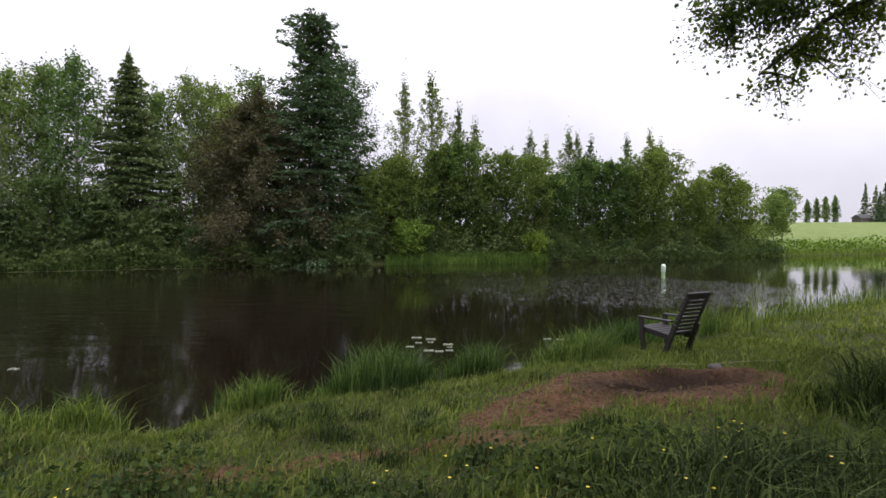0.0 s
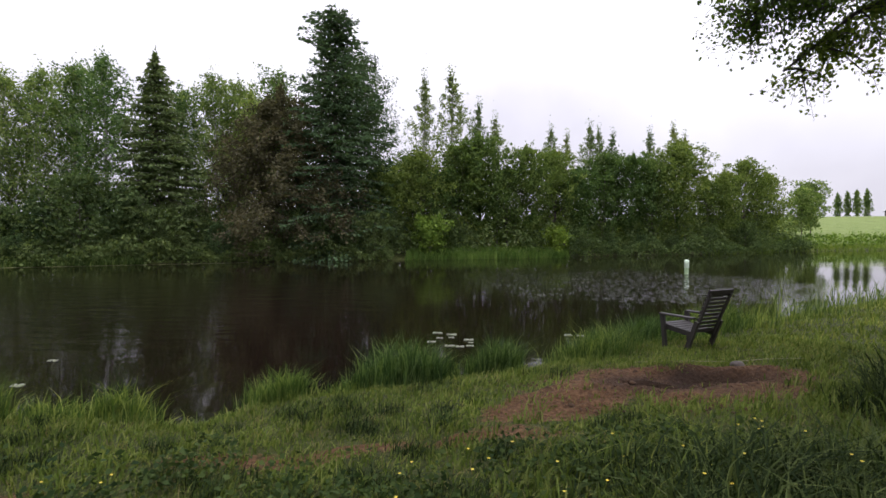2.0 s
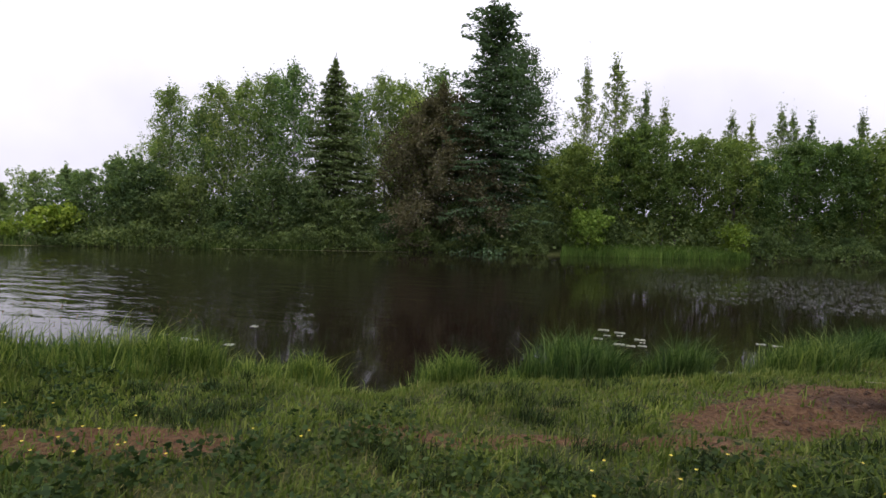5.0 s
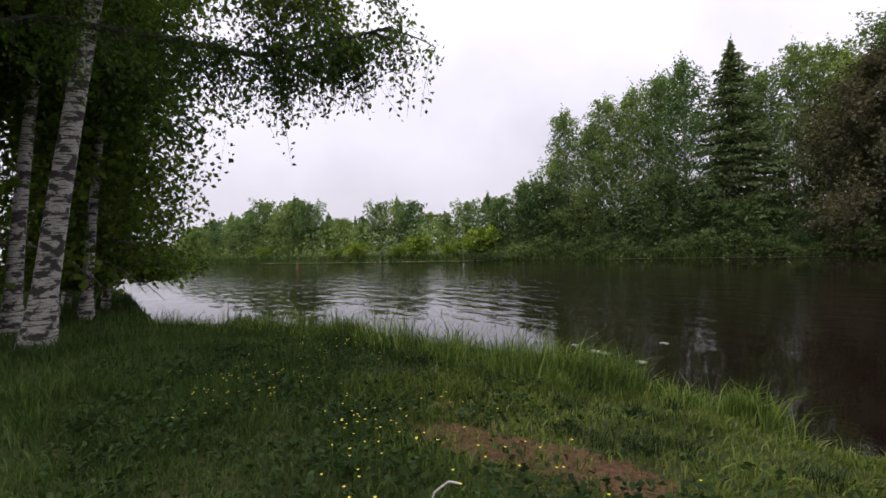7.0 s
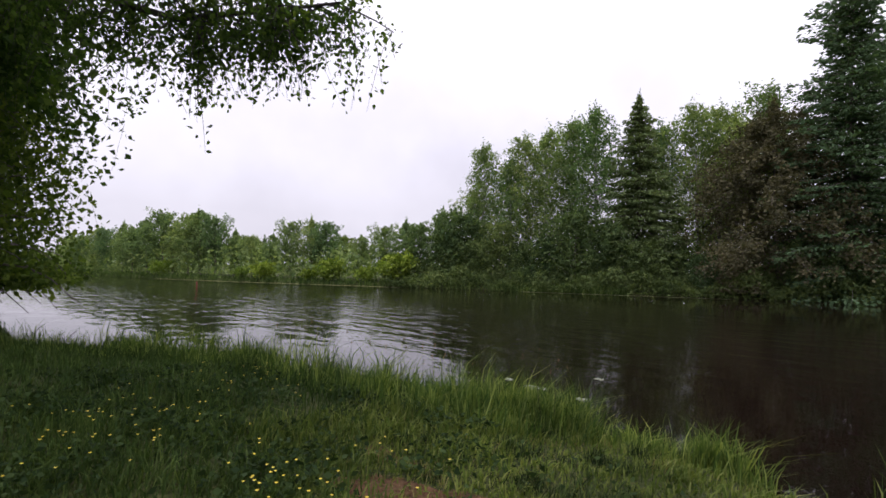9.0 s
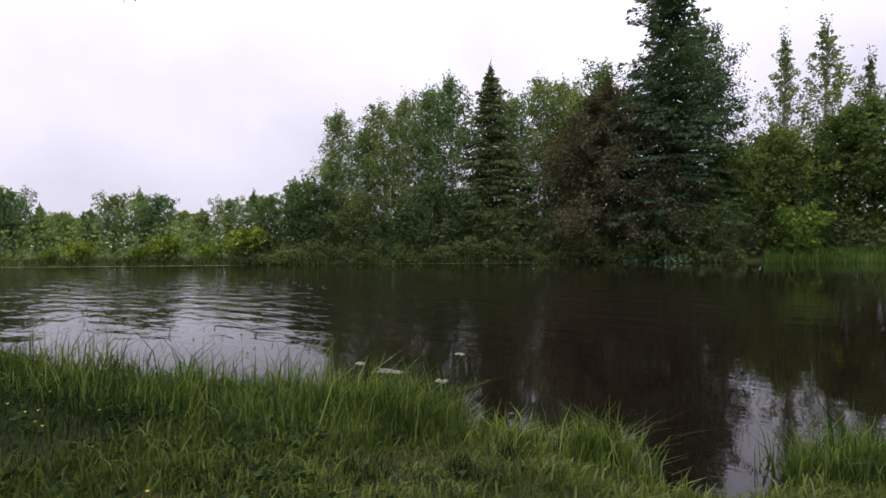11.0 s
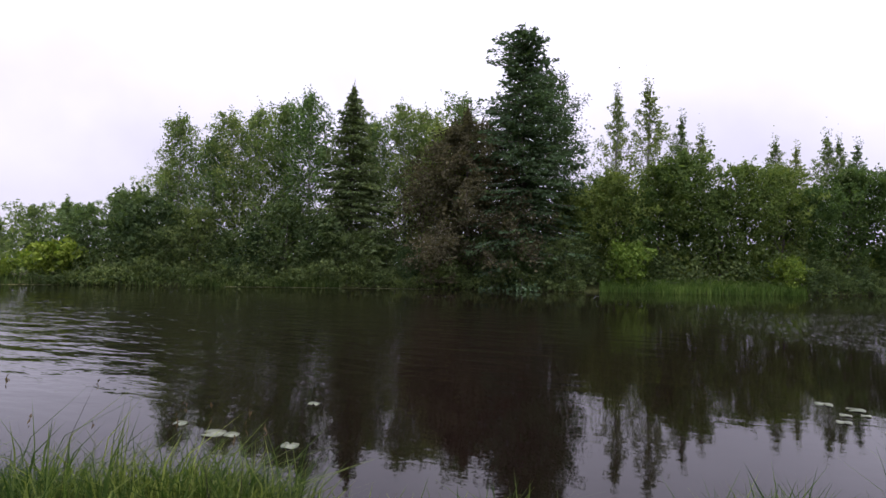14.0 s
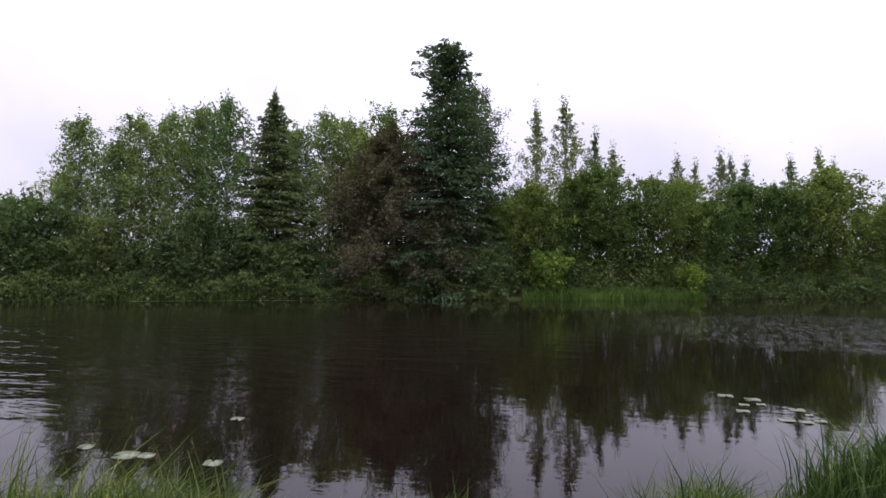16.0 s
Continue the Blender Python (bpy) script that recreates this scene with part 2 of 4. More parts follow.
def water_material():
    m, nt, bs = material("dark_river_water")
    bs.inputs["Base Color"].default_value = (0.007, 0.0042, 0.0032, 1)
    bs.inputs["Roughness"].default_value = 0.015
    bs.inputs["IOR"].default_value = 1.333
    swell = noise_node(nt, 0.55, 2, (1.0, 0.55, 1))
    ripple = noise_node(nt, 3.0, 3, (0.8, 1.6, 1))
    gust = noise_node(nt, 7.0, 2, (1.0, 1.0, 1))
    catspaw = noise_node(nt, 5.0, 2, (1.5, 0.24, 1))
    tc = nt.nodes.new("ShaderNodeTexCoord")
    mp = nt.nodes.new("ShaderNodeMapping")
    mp.vector_type = "TEXTURE"
    mp.inputs["Location"].default_value = (5.5, 24.5, 0)
    mp.inputs["Rotation"].default_value = (0, 0, radians(18))
    mp.inputs["Scale"].default_value = (8.5, 8.5, 1)
    nt.links.new(tc.outputs["Object"], mp.inputs["Vector"])
    gr = nt.nodes.new("ShaderNodeTexGradient")
    gr.gradient_type = "SPHERICAL"
    nt.links.new(mp.outputs["Vector"], gr.inputs["Vector"])
    mask = ramp(nt, gr.outputs["Fac"], [(0.0, (0, 0, 0)), (0.35, (1, 1, 1))])
    breath = noise_node(nt, 0.9, 3, (0.5, 0.9, 1))
    breathe = ramp(nt, breath.outputs["Fac"], [(0.3, (0, 0, 0)), (0.55, (1, 1, 1))])
    dots = ramp(nt, catspaw.outputs["Fac"], [(0.5, (0, 0, 0)), (0.58, (1, 1, 1))])
    breathe = mixed(nt, breathe, dots, 1.0, "MULTIPLY")
    mask = mixed(nt, mask, breathe, 1.0, "MULTIPLY")

    def scaled(src, k):
        mm = nt.nodes.new("ShaderNodeMath")
        mm.operation = "MULTIPLY"
        nt.links.new(src, mm.inputs[0])
        if isinstance(k, float):
            mm.inputs[1].default_value = k
        else:
            nt.links.new(k, mm.inputs[1])
        return mm.outputs["Value"]

    def added(a, b):
        mm = nt.nodes.new("ShaderNodeMath")
        nt.links.new(a, mm.inputs[0])
        nt.links.new(b, mm.inputs[1])
        return mm.outputs["Value"]
    h = added(scaled(swell.outputs["Fac"], 0.0095), scaled(ripple.outputs["Fac"], 0.0018))
    h = added(h, scaled(scaled(gust.outputs["Fac"], 0.07), mask))
    # wind on the open reach upstream
    mu = nt.nodes.new("ShaderNodeMapping")
    mu.vector_type = "TEXTURE"
    mu.inputs["Location"].default_value = (-50.0, 8.0, 0)
    mu.inputs["Rotation"].default_value = (0, 0, radians(12))
    mu.inputs["Scale"].default_value = (52.0, 16.0, 1)
    nt.links.new(tc.outputs["Object"], mu.inputs["Vector"])
    gu = nt.nodes.new("ShaderNodeTexGradient")
    gu.gradient_type = "SPHERICAL"
    nt.links.new(mu.outputs["Vector"], gu.inputs["Vector"])
    reach = noise_node(nt, 1.3, 3, (0.5, 1.3, 1))
    h = added(h, scaled(scaled(reach.outputs["Fac"], 0.115), ramp(nt, gu.outputs["Fac"], [(0.0, (0, 0, 0)), (0.5, (1, 1, 1))])))
    bump(nt, bs, h, 1.0, 1.0)
    return m


M_GROUND = ground_material()
M_WATER = water_material()


# ---- builders ----
def mesh_np(name, verts, faces, mat):
    """A mesh from numpy arrays; all faces have the same number of corners."""
    me = bpy.data.meshes.new(name)
    v = np.ascontiguousarray(verts, dtype=np.float32).reshape(-1, 3)
    f = np.ascontiguousarray(faces, dtype=np.int32)
    n, k = f.shape
    me.vertices.add(len(v))
    me.vertices.foreach_set("co", v.ravel())
    me.loops.add(n * k)
    me.loops.foreach_set("vertex_index", f.ravel())
    me.polygons.add(n)
    me.polygons.foreach_set("loop_start", np.arange(0, n * k, k, dtype=np.int32))
    me.update(calc_edges=True)
    me.materials.append(mat)
    return me


def smooth(me):
    me.polygons.foreach_set("use_smooth", np.ones(len(me.polygons), dtype=bool))
    return me


def put(name, me, parent=None, label=""):
    ob = new(name, me)
    if parent:
        ob.parent = parent
    if label:
        tagged(ob, label)
    return ob


def part(name, bm, mat, parent, label=""):
    me = bpy.data.meshes.new(name)
    bm.to_mesh(me)
    bm.free()
    me.materials.append(mat)
    return put(name, me, parent, label)


def tube(points, radii, sides=6):
    """Vertices and quads of a tapered tube along points."""
    p = np.asarray(points, float)
    r = np.asarray(radii, float)
    tan = np.gradient(p, axis=0)
    tan /= np.linalg.norm(tan, axis=1)[:, None] + 1e-9
    ref = np.where(np.abs(tan[:, 2:3]) > 0.9, [[1.0, 0, 0]], [[0, 0, 1.0]])
    u = np.cross(tan, ref)
    u /= np.linalg.norm(u, axis=1)[:, None] + 1e-9
    w = np.cross(tan, u)
    a = np.arange(sides) * 2 * np.pi / sides
    ring = u[:, None, :] * np.cos(a)[None, :, None] + w[:, None, :] * np.sin(a)[None, :, None]
    v = (p[:, None, :] + ring * r[:, None, None]).reshape(-1, 3)
    i = np.arange(len(p) - 1)[:, None] * sides
    j = np.arange(sides)[None, :]
    k = (j + 1) % sides
    f = np.stack([i + j, i + k, i + sides + k, i + sides + j], -1).reshape(-1, 4)
    return v, f


def joined(pieces):
    vs, fs, n = [], [], 0
    for v, f in pieces:
        vs.append(v)
        fs.append(f + n)
        n += len(v)
    return np.concatenate(vs), np.concatenate(fs)


def cards(rng, centre, size, up=0.0, slim=0.6, along=None):
    """Folded rhombic leaves or sprays at the centres."""
    n = len(centre)
    a = rng.normal(size=(n, 3)) if along is None else along + rng.normal(size=(n, 3)) * 0.35
    a[:, 2] -= up
    a /= np.linalg.norm(a, axis=1)[:, None]
    b = np.cross(a, rng.normal(size=(n, 3)))
    b /= np.linalg.norm(b, axis=1)[:, None] + 1e-9
    c = np.cross(a, b)
    s = (size * rng.uniform(0.6, 1.35, n))[:, None]
    w = s * slim * rng.uniform(0.7, 1.2, n)[:, None]
    fold = c * w * rng.uniform(-0.35, 0.35, n)[:, None]
    v = np.stack([centre - a * s * 0.5, centre + b * w * 0.5 + fold, centre + a * s * 0.5, centre - b * w * 0.5 + fold], 1)
    f = np.arange(4 * n).reshape(n, 4)
    return v.reshape(-1, 3), f


def ovate(rng, centre, size):
    """Single leaves near the eye: six-cornered, pointed, hanging by the stalk."""
    n = len(centre)
    a = rng.normal(size=(n, 3))
    a[:, 2] -= 0.7
    a /= np.linalg.norm(a, axis=1)[:, None]
    s = np.cross(a, rng.normal(size=(n, 3)))
    s /= np.linalg.norm(s, axis=1)[:, None] + 1e-9
    c = np.cross(a, s)
    k = (size * rng.uniform(0.65, 1.25, n))[:, None]
    curl = c * k * rng.uniform(0.0, 0.16, n)[:, None]
    v = np.stack([centre - a * k * 0.5, centre - a * k * 0.22 + s * k * 0.36 + curl, centre + a * k * 0.16 + s * k * 0.27 + curl,
                  centre + a * k * 0.58, centre + a * k * 0.16 - s * k * 0.27 + curl, centre - a * k * 0.22 - s * k * 0.36 + curl], 1)
    return v.reshape(-1, 3), np.arange(6 * n).reshape(n, 6)


def trunk_line(rng, h, wobble, steps=9):
    z = np.linspace(0, h, steps)
    off = np.cumsum(rng.normal(size=(steps, 2)) * wobble, axis=0)
    off[0] = 0
    return np.column_stack([off, z])


def at_height(line, z):
    return np.array([np.interp(z, line[:, 2], line[:, k]) for k in (0, 1, 2)])


def broadleaf(rng, h, w, n_leaf, leaf, bare=0.12, boughs=42, rise=0.7, spread=0.09, top=0.55, droop=0.0, wind=0.0, radius=0.012):
    """Trunk with boughs, and a crown of leaf sprays scattered along them."""
    line = trunk_line(rng, h * 0.97, h * 0.006)
    wood = [tube(line, np.linspace(h * radius, h * 0.002, len(line)), 7)]
    centres = []
    per = n_leaf // boughs
    for b in range(boughs):
        t = bare + (1 - bare) * ((b + rng.uniform(0.2, 0.8)) / boughs) ** 0.92
        prof = min(1.0, 0.45 + (t - bare) / 0.3) * max(0.06, (1 - t ** 2.2)) ** top
        az = b * 2.39996 + rng.uniform(-0.5, 0.5)
        ln = w * 0.5 * prof * rng.uniform(0.7, 1.2)
        p0 = at_height(line, t * h * 0.95)
        out = np.array([math.cos(az), math.sin(az), 0])
        s = np.linspace(0, 1, 5)[:, None]
        pts = p0 + out * ln * s + np.array([0, 0, 1]) * (ln * rise * s - ln * droop * s ** 2.5) + np.array([wind, 0, 0]) * ln * s ** 2
        wood.append(tube(pts, np.linspace(h * 0.0028, h * 0.0006, 5) * (1.3 - t), 4))
        k = int(per * (0.5 + prof))
        sv = rng.uniform(0.15, 1.08, k) ** 0.75
        c = np.stack([np.interp(sv, s[:, 0], pts[:, i]) for i in range(3)], 1)
        # leaves gather in sprays along the bough
        knots = rng.uniform(0.2, 1.05, 7)
        kid = rng.integers(0, 7, k)
        ck = np.stack([np.interp(knots, s[:, 0], pts[:, i]) for i in range(3)], 1) + rng.normal(size=(7, 3)) * h * spread * 0.8 * (0.35 + prof)
        use = rng.random(k) < 0.7
        c[use] = ck[kid[use]]
        c += rng.normal(size=(k, 3)) * h * spread * 0.36 * (0.4 + prof)
        centres.append(c)
    tip = line[-1] + rng.normal(size=(max(12, n_leaf // 60), 3)) * [h * 0.012, h * 0.012, h * 0.035]
    centres.append(tip)
    c = np.concatenate(centres)
    c[:, 2] = np.maximum(c[:, 2], 0.1)
    return joined(wood), cards(rng, c, leaf, up=0.25)


def conifer(rng, h, w, whorls, per, profile, spray, droop=0.35, bare=0.05, fill=9, rise=0.35):
    """Whorled boughs that hang a little, with flat needle sprays."""
    line = trunk_line(rng, h, h * 0.0015)
    wood = [tube(line, np.linspace(h * 0.013, h * 0.001, len(line)), 7)]
    cs, dirs = [], []
    for i in range(whorls):
        t = bare + (1 - bare) * (i + 0.5) / whorls
        for j in range(per):
            az = j * 2 * math.pi / per + i * 1.7 + rng.uniform(-0.35, 0.35)
            ln = w * 0.5 * profile(t) * rng.uniform(0.45, 1.25)
            z = t * h + rng.uniform(-0.3, 0.3) * h / whorls
            out = np.array([math.cos(az), math.sin(az), 0])
            s = np.linspace(0, 1, 4)
            lift = rise * (t - 0.45)
            pts = at_height(line, z) + out[None] * (ln * s)[:, None] + np.array([0, 0, 1.0])[None] * (ln * (lift * s - droop * s * (1 - 0.45 * s)))[:, None]
            wood.append(tube(pts, np.linspace(h * 0.0022, h * 0.0005, 4), 3))
            k = max(4, int(fill * ln / (w * 0.25)))
            sv = rng.uniform(0.12, 1.05, k)
            c = np.stack([np.interp(sv, s, pts[:, q]) for q in range(3)], 1)
            side = np.array([-out[1], out[0], 0]) * rng.normal(size=(k, 1)) * ln * 0.2 * (1.1 - sv[:, None] * 0.6)
            cs.append(c + side + rng.normal(size=(k, 3)) * 0.06 * spray - np.array([0, 0, 1]) * rng.uniform(0, 0.5, (k, 1)) * spray)
            dirs.append(np.repeat(out[None], k, 0) + side * 0.8 + np.array([0, 0, -0.25]))
    cs.append(line[-1] + rng.normal(size=(14, 3)) * [0.08, 0.08, 0.4])
    dirs.append(np.repeat(np.array([[0, 0, 1.0]]), 14, 0))
    return joined(wood), cards(rng, np.concatenate(cs), spray, slim=0.42, along=np.concatenate(dirs))


def tree_thing(name, built, m_wood, m_leaf, label, category, group=""):
    root = tagged(new(name), label, category, group)
    (wv, wf), (lv, lf) = built
    put("trunk", smooth(mesh_np("trunk", wv, wf, m_wood)), root)
    put("crown", mesh_np("crown", lv, lf, m_leaf), root)
    return root


def plant_all(protos, spots, rng, h0, spin=True, widen=(0.9, 1.15), vary=(1.0, 1.0)):
    """Set the prototypes, and copies of them, on their spots (x, y, height)."""
    for i, (x, y, h) in enumerate(spots):
        zg = float(ground_z(np.array([x]), np.array([y]))[0])
        s = (h + 0.5 - zg) / h0 * rng.uniform(*vary)
        k = s * rng.uniform(*widen)
        m = Matrix.LocRotScale((x, y, zg - 0.05), Euler((0, 0, rng.uniform(0, 6.28) if spin else 0)), (k, k, s))
        if i < len(protos):
            protos[i].matrix_basis = m
        else:
            copy_thing(protos[i % len(protos)], m).scale = (k, k, s)


# ---- ground ----
NEAR_BANK = np.array([(-400, -120), (-140, -34), (-60, -7), (-40, -3.2), (-29, -1.2), (-22, -0.4), (-16, 0.2), (-13.6, 2.0), (-11.5, 3.5),
                      (-9, 4.4), (-7.6, 4.9), (-6.6, 5.3), (-5.7, 5.5), (-4.9, 5.55), (-4.3, 5.7), (-3.8, 5.75), (-3.55, 5.5), (-3.15, 5.55), (-2.9, 6.1),
                      (-2.5, 6.55), (-2.0, 6.75), (-1.2, 7.4), (-0.4, 7.55), (0.5, 7.9), (1.2, 8.3), (1.8, 9.1), (3, 10.2), (4.5, 11.3),
                      (6.4, 12.6), (9, 14.6), (12.4, 17.0), (20, 22), (52, 30), (140, 20), (400, -20)])
FAR_BANK = np.array([(-400, -100), (-160, -20), (-116, 0.8), (-82, 10.5), (-65, 17.7), (-45, 28), (-35, 33), (-28, 37), (-20, 41), (-10, 43),
                     (1, 46.5), (6, 48), (12.8, 53), (25, 57), (35, 64), (52, 69), (90, 72), (400, 60)])


def distance(x, y, line):
    best = np.full(x.shape, 1e9)
    for (ax, ay), (bx, by) in zip(line[:-1], line[1:]):
        dx, dy = bx - ax, by - ay
        s = np.clip(((x - ax) * dx + (y - ay) * dy) / (dx * dx + dy * dy), 0, 1)
        best = np.minimum(best, np.hypot(x - ax - s * dx, y - ay - s * dy))
    return best


def inland(x, y):
    """Metres inland of the near bank (negative on the river)."""
    d = distance(x, y, NEAR_BANK)
    return np.where(y < np.interp(x, NEAR_BANK[:, 0], NEAR_BANK[:, 1]), d, -d)


def beyond(x, y):
    """Metres inland of the far bank."""
    d = distance(x, y, FAR_BANK)
    return np.where(y > np.interp(x, FAR_BANK[:, 0], FAR_BANK[:, 1]), d, -d)


def blob(x, y, cx, cy, rx, ry, turn=0.0):
    c, s = math.cos(turn), math.sin(turn)
    u, v = (x - cx) * c + (y - cy) * s, -(x - cx) * s + (y - cy) * c
    return np.hypot(u / rx, v / ry)


def wave(x, y):
    return (np.sin(x * 1.7 + 0.6 * np.sin(y * 1.3)) * np.sin(y * 1.9 + 0.7 * np.sin(x * 1.1)) + 0.5 * np.sin(x * 4.3 + y * 2.1) * np.sin(y * 5.1 - x * 1.3))


def soil_mask(x, y):
    wob = 0.16 * wave(x * 1.6, y * 1.6) + 0.08 * wave(x * 4.1, y * 4.7)
    spots = [(2.3, 6.2, 1.35, 0.85, 0.15), (0.95, 5.55, 1.0, 0.5, 0.45), (3.0, 6.55, 0.85, 0.55, 0.15), (-1.9, 4.2, 0.85, 0.2, 0.1),
             (-4.75, 2.6, 0.7, 0.3, 0.3), (-4.0, 3.1, 0.9, 0.34, 0.4), (-5.7, 3.05, 0.45, 0.13, 0.2), (0.3, 4.6, 0.6, 0.2, 0.0), (-0.9, 4.5, 0.5, 0.14, 0.0)]
    out = np.zeros_like(x)
    for k, (cx, cy, rx, ry, tn) in enumerate(spots):
        d = blob(x, y, cx, cy, rx, ry, tn) + wob
        out = np.maximum(out, np.clip((1.25 - d) / 0.45, 0, 1) * (1.0 if k in (0, 2) else 0.8 if k == 1 else 0.68 if k in (4, 5) else 0.58))
    return out


def ground_z(x, y):
    d = inland(x, y)
    near = np.interp(d, [-8, -1.5, -0.25, 0, 0.15, 0.5, 1.5, 4, 12, 60], [-1.6, -0.7, -0.25, -0.04, 0.12, 0.25, 0.36, 0.48, 0.62, 1.0])
    near = np.where(near > 0, near * np.interp(x, [-9, -6, -1.5, 1.5], [1.0, 0.68, 0.68, 1.08]), near)
    near = near + 0.025 * wave(x, y) * np.clip(d, 0, 1)
    # the dug hollow and the thrown-up soil beside it
    near = near - 0.42 * np.exp(-blob(x, y, 2.05, 6.15, 0.36, 0.27) ** 4) - 0.2 * np.exp(-blob(x, y, 2.85, 6.55, 0.6, 0.28) ** 4)
    near = near + 0.09 * np.exp(-blob(x, y, 1.2, 5.85, 0.75, 0.5) ** 2) + 0.1 * np.exp(-blob(x, y, 2.5, 7.0, 0.5, 0.14) ** 2)
    e = beyond(x, y)
    far = np.interp(e, [-8, -1, 0, 0.5, 3, 40], [-1.6, -0.5, -0.03, 0.25, 0.5, 0.9])
    hill = 5.6 * np.clip((e - 4) / 70, 0, 1) ** 0.75 * np.clip((x - 36) / 22, 0, 1)
    z = np.where(d > -3, near, np.where(e > -8, far + np.where(e > 0, hill, 0), -1.6))
    return z


def axis(lo, hi, a, b, step, grow=1.16):
    mid = list(np.arange(a, b, step))
    s, v = step, mid[-1]
    while v < hi:
        s *= grow
        v += s
        mid.append(v)
    s, v = step, mid[0]
    while v > lo:
        s *= grow
        v -= s
        mid.insert(0, v)
    return np.array(mid)


gx = axis(-900, 900, -13, 7, 0.2, 1.1)
gy = axis(-700, 1200, 1.0, 9.6, 0.13, 1.075)
GX, GY = np.meshgrid(gx, gy)
GZ = ground_z(GX.ravel(), GY.ravel())
soil = soil_mask(GX.ravel(), GY.ravel())
rough_soil = np.random.default_rng(4).normal(size=len(GZ)) * 0.026 * soil
nx, ny = len(gx), len(gy)
gi = (np.arange(ny - 1)[:, None] * nx + np.arange(nx - 1)[None, :]).ravel()
g_me = smooth(mesh_np("ground", np.column_stack([GX.ravel(), GY.ravel(), GZ + rough_soil]), np.stack([gi, gi + 1, gi + nx + 1, gi + nx], 1), M_GROUND))
soil_attr = g_me.attributes.new("soil", "FLOAT", "POINT")
soil_attr.data.foreach_set("value", soil.astype(np.float32))
gxr, gyr = GX.ravel(), GY.ravel()
dug_mask = np.clip(1.5 - np.minimum(blob(gxr, gyr, 2.05, 6.2, 0.62, 0.45), blob(gxr, gyr, 2.8, 6.6, 0.75, 0.36)) + 0.2 * wave(gxr * 3, gyr * 3), 0, 0.85)
dug_attr = g_me.attributes.new("dug", "FLOAT", "POINT")
dug_attr.data.foreach_set("value", dug_mask.astype(np.float32))
field_mask = np.clip((beyond(gxr, gyr) - 3) / 6, 0, 1) * np.clip((gxr - 34) / 8, 0, 1)
field_attr = g_me.attributes.new("field", "FLOAT", "POINT")
field_attr.data.foreach_set("value", field_mask.astype(np.float32))
tagged(new("ground", g_me), "grassy riverbank meadow with worn bare soil patches", "ground", kind="structure")

w_me = mesh_np("water", [(-900, -400, 0), (900, -400, 0), (900, 600, 0), (-900, 600, 0)], [(0, 1, 2, 3)], M_WATER)
tagged(new("water", w_me), "calm dark brown river water mirroring trees and sky", "river", kind="structure")

# ---- far bank: conifers ----
rng = np.random.default_rng(11)
spruce = tree_thing("spruce_tree", conifer(rng, 17.5, 10.6, 46, 10, lambda t: (1 - t) ** 0.8 * (0.55 + 0.45 * min(1, t / 0.2)) + 0.02, 0.4, fill=56, rise=0.45),
                    M_TRUNK, M_SPRUCE, "dark green pointed spruce on the far bank", "tree")
plant_all([spruce], [(-27.7, 41.9, 17.0)], rng, 17.5, widen=(1.0, 1.0))


def tall_profile(t):
    return np.interp(t, [0, 0.15, 0.4, 0.62, 0.76, 0.8, 0.9, 0.97, 1.0], [0.9, 1.0, 0.92, 0.8, 0.58, 0.4, 0.5, 0.4, 0.14])


tall = tree_thing("spruce_tree", conifer(rng, 22, 10.8, 46, 10, tall_profile, 0.4, fill=60, rise=0.55), M_TRUNK, M_SPRUCE,
                  "very tall dark spruce with a blunt bushy top", "tree")
plant_all([tall], [(-13.5, 45.9, 21.5)], rng, 22, widen=(1.0, 1.0))

pine = tree_thing("pine_tree", broadleaf(rng, 14.2, 11.0, 30000, 0.23, bare=0.03, boughs=74, rise=0.25, droop=0.45, spread=0.045, top=0.42),
                  M_TRUNK, M_PINE, "brownish dark pine with drooping dense boughs", "tree")
plant_all([pine], [(-17.6, 44.2, 14.2)], rng, 14.2, widen=(1.15, 1.15))
thin_pine = tree_thing("pine_tree", broadleaf(rng, 19, 6.5, 12000, 0.21, bare=0.25, boughs=44, rise=0.5, spread=0.04, top=0.45), M_TRUNK, M_SPRUCE,
                       "slender pine standing behind the tall spruce", "tree")
plant_all([thin_pine], [(-10.9, 49.0, 19.1)], rng, 19, widen=(1.0, 1.0))

# ---- far bank: birches, aspens, alders, bushes ----
birches = [tree_thing("birch_tree", broadleaf(rng, 15, bw, 10000, 0.21, bare=0.07, boughs=64, rise=1.3, spread=0.036, top=bt, wind=0.3), M_ASPEN_BARK, M_BIRCH_LEAF,
                      "leafy green birch on the far bank", "tree", "far bank trees") for bw, bt in ((4.8, 0.5), (5.8, 0.65), (5.2, 0.42), (6.2, 0.58))]
plant_all(birches, [(-41.6, 35.9, 13.9), (-38.9, 37.4, 12.5), (-37.4, 38.3, 14.3), (-35.6, 39.4, 14.9), (-35.0, 42.1, 16.2), (-31.8, 41.7, 16.8), (-27.8, 46.0, 15.0), (-25.0, 46.3, 16.3), (-23.6, 48.2, 16.0), (-21.6, 46.4, 14.6), (-20.3, 50.0, 17.0), (-42.4, 35.4, 9.5)], rng, 15)
aspens = [tree_thing("aspen_tree", broadleaf(rng, 15, 4.2, 5200, 0.18, bare=0.22, boughs=46, rise=1.5, spread=0.021, top=1.0, wind=0.2), M_ASPEN_BARK, M_ASPEN_LEAF,
                     "slim aspen with a sparse grey-green top", "tree", "far bank trees") for k in range(3)]
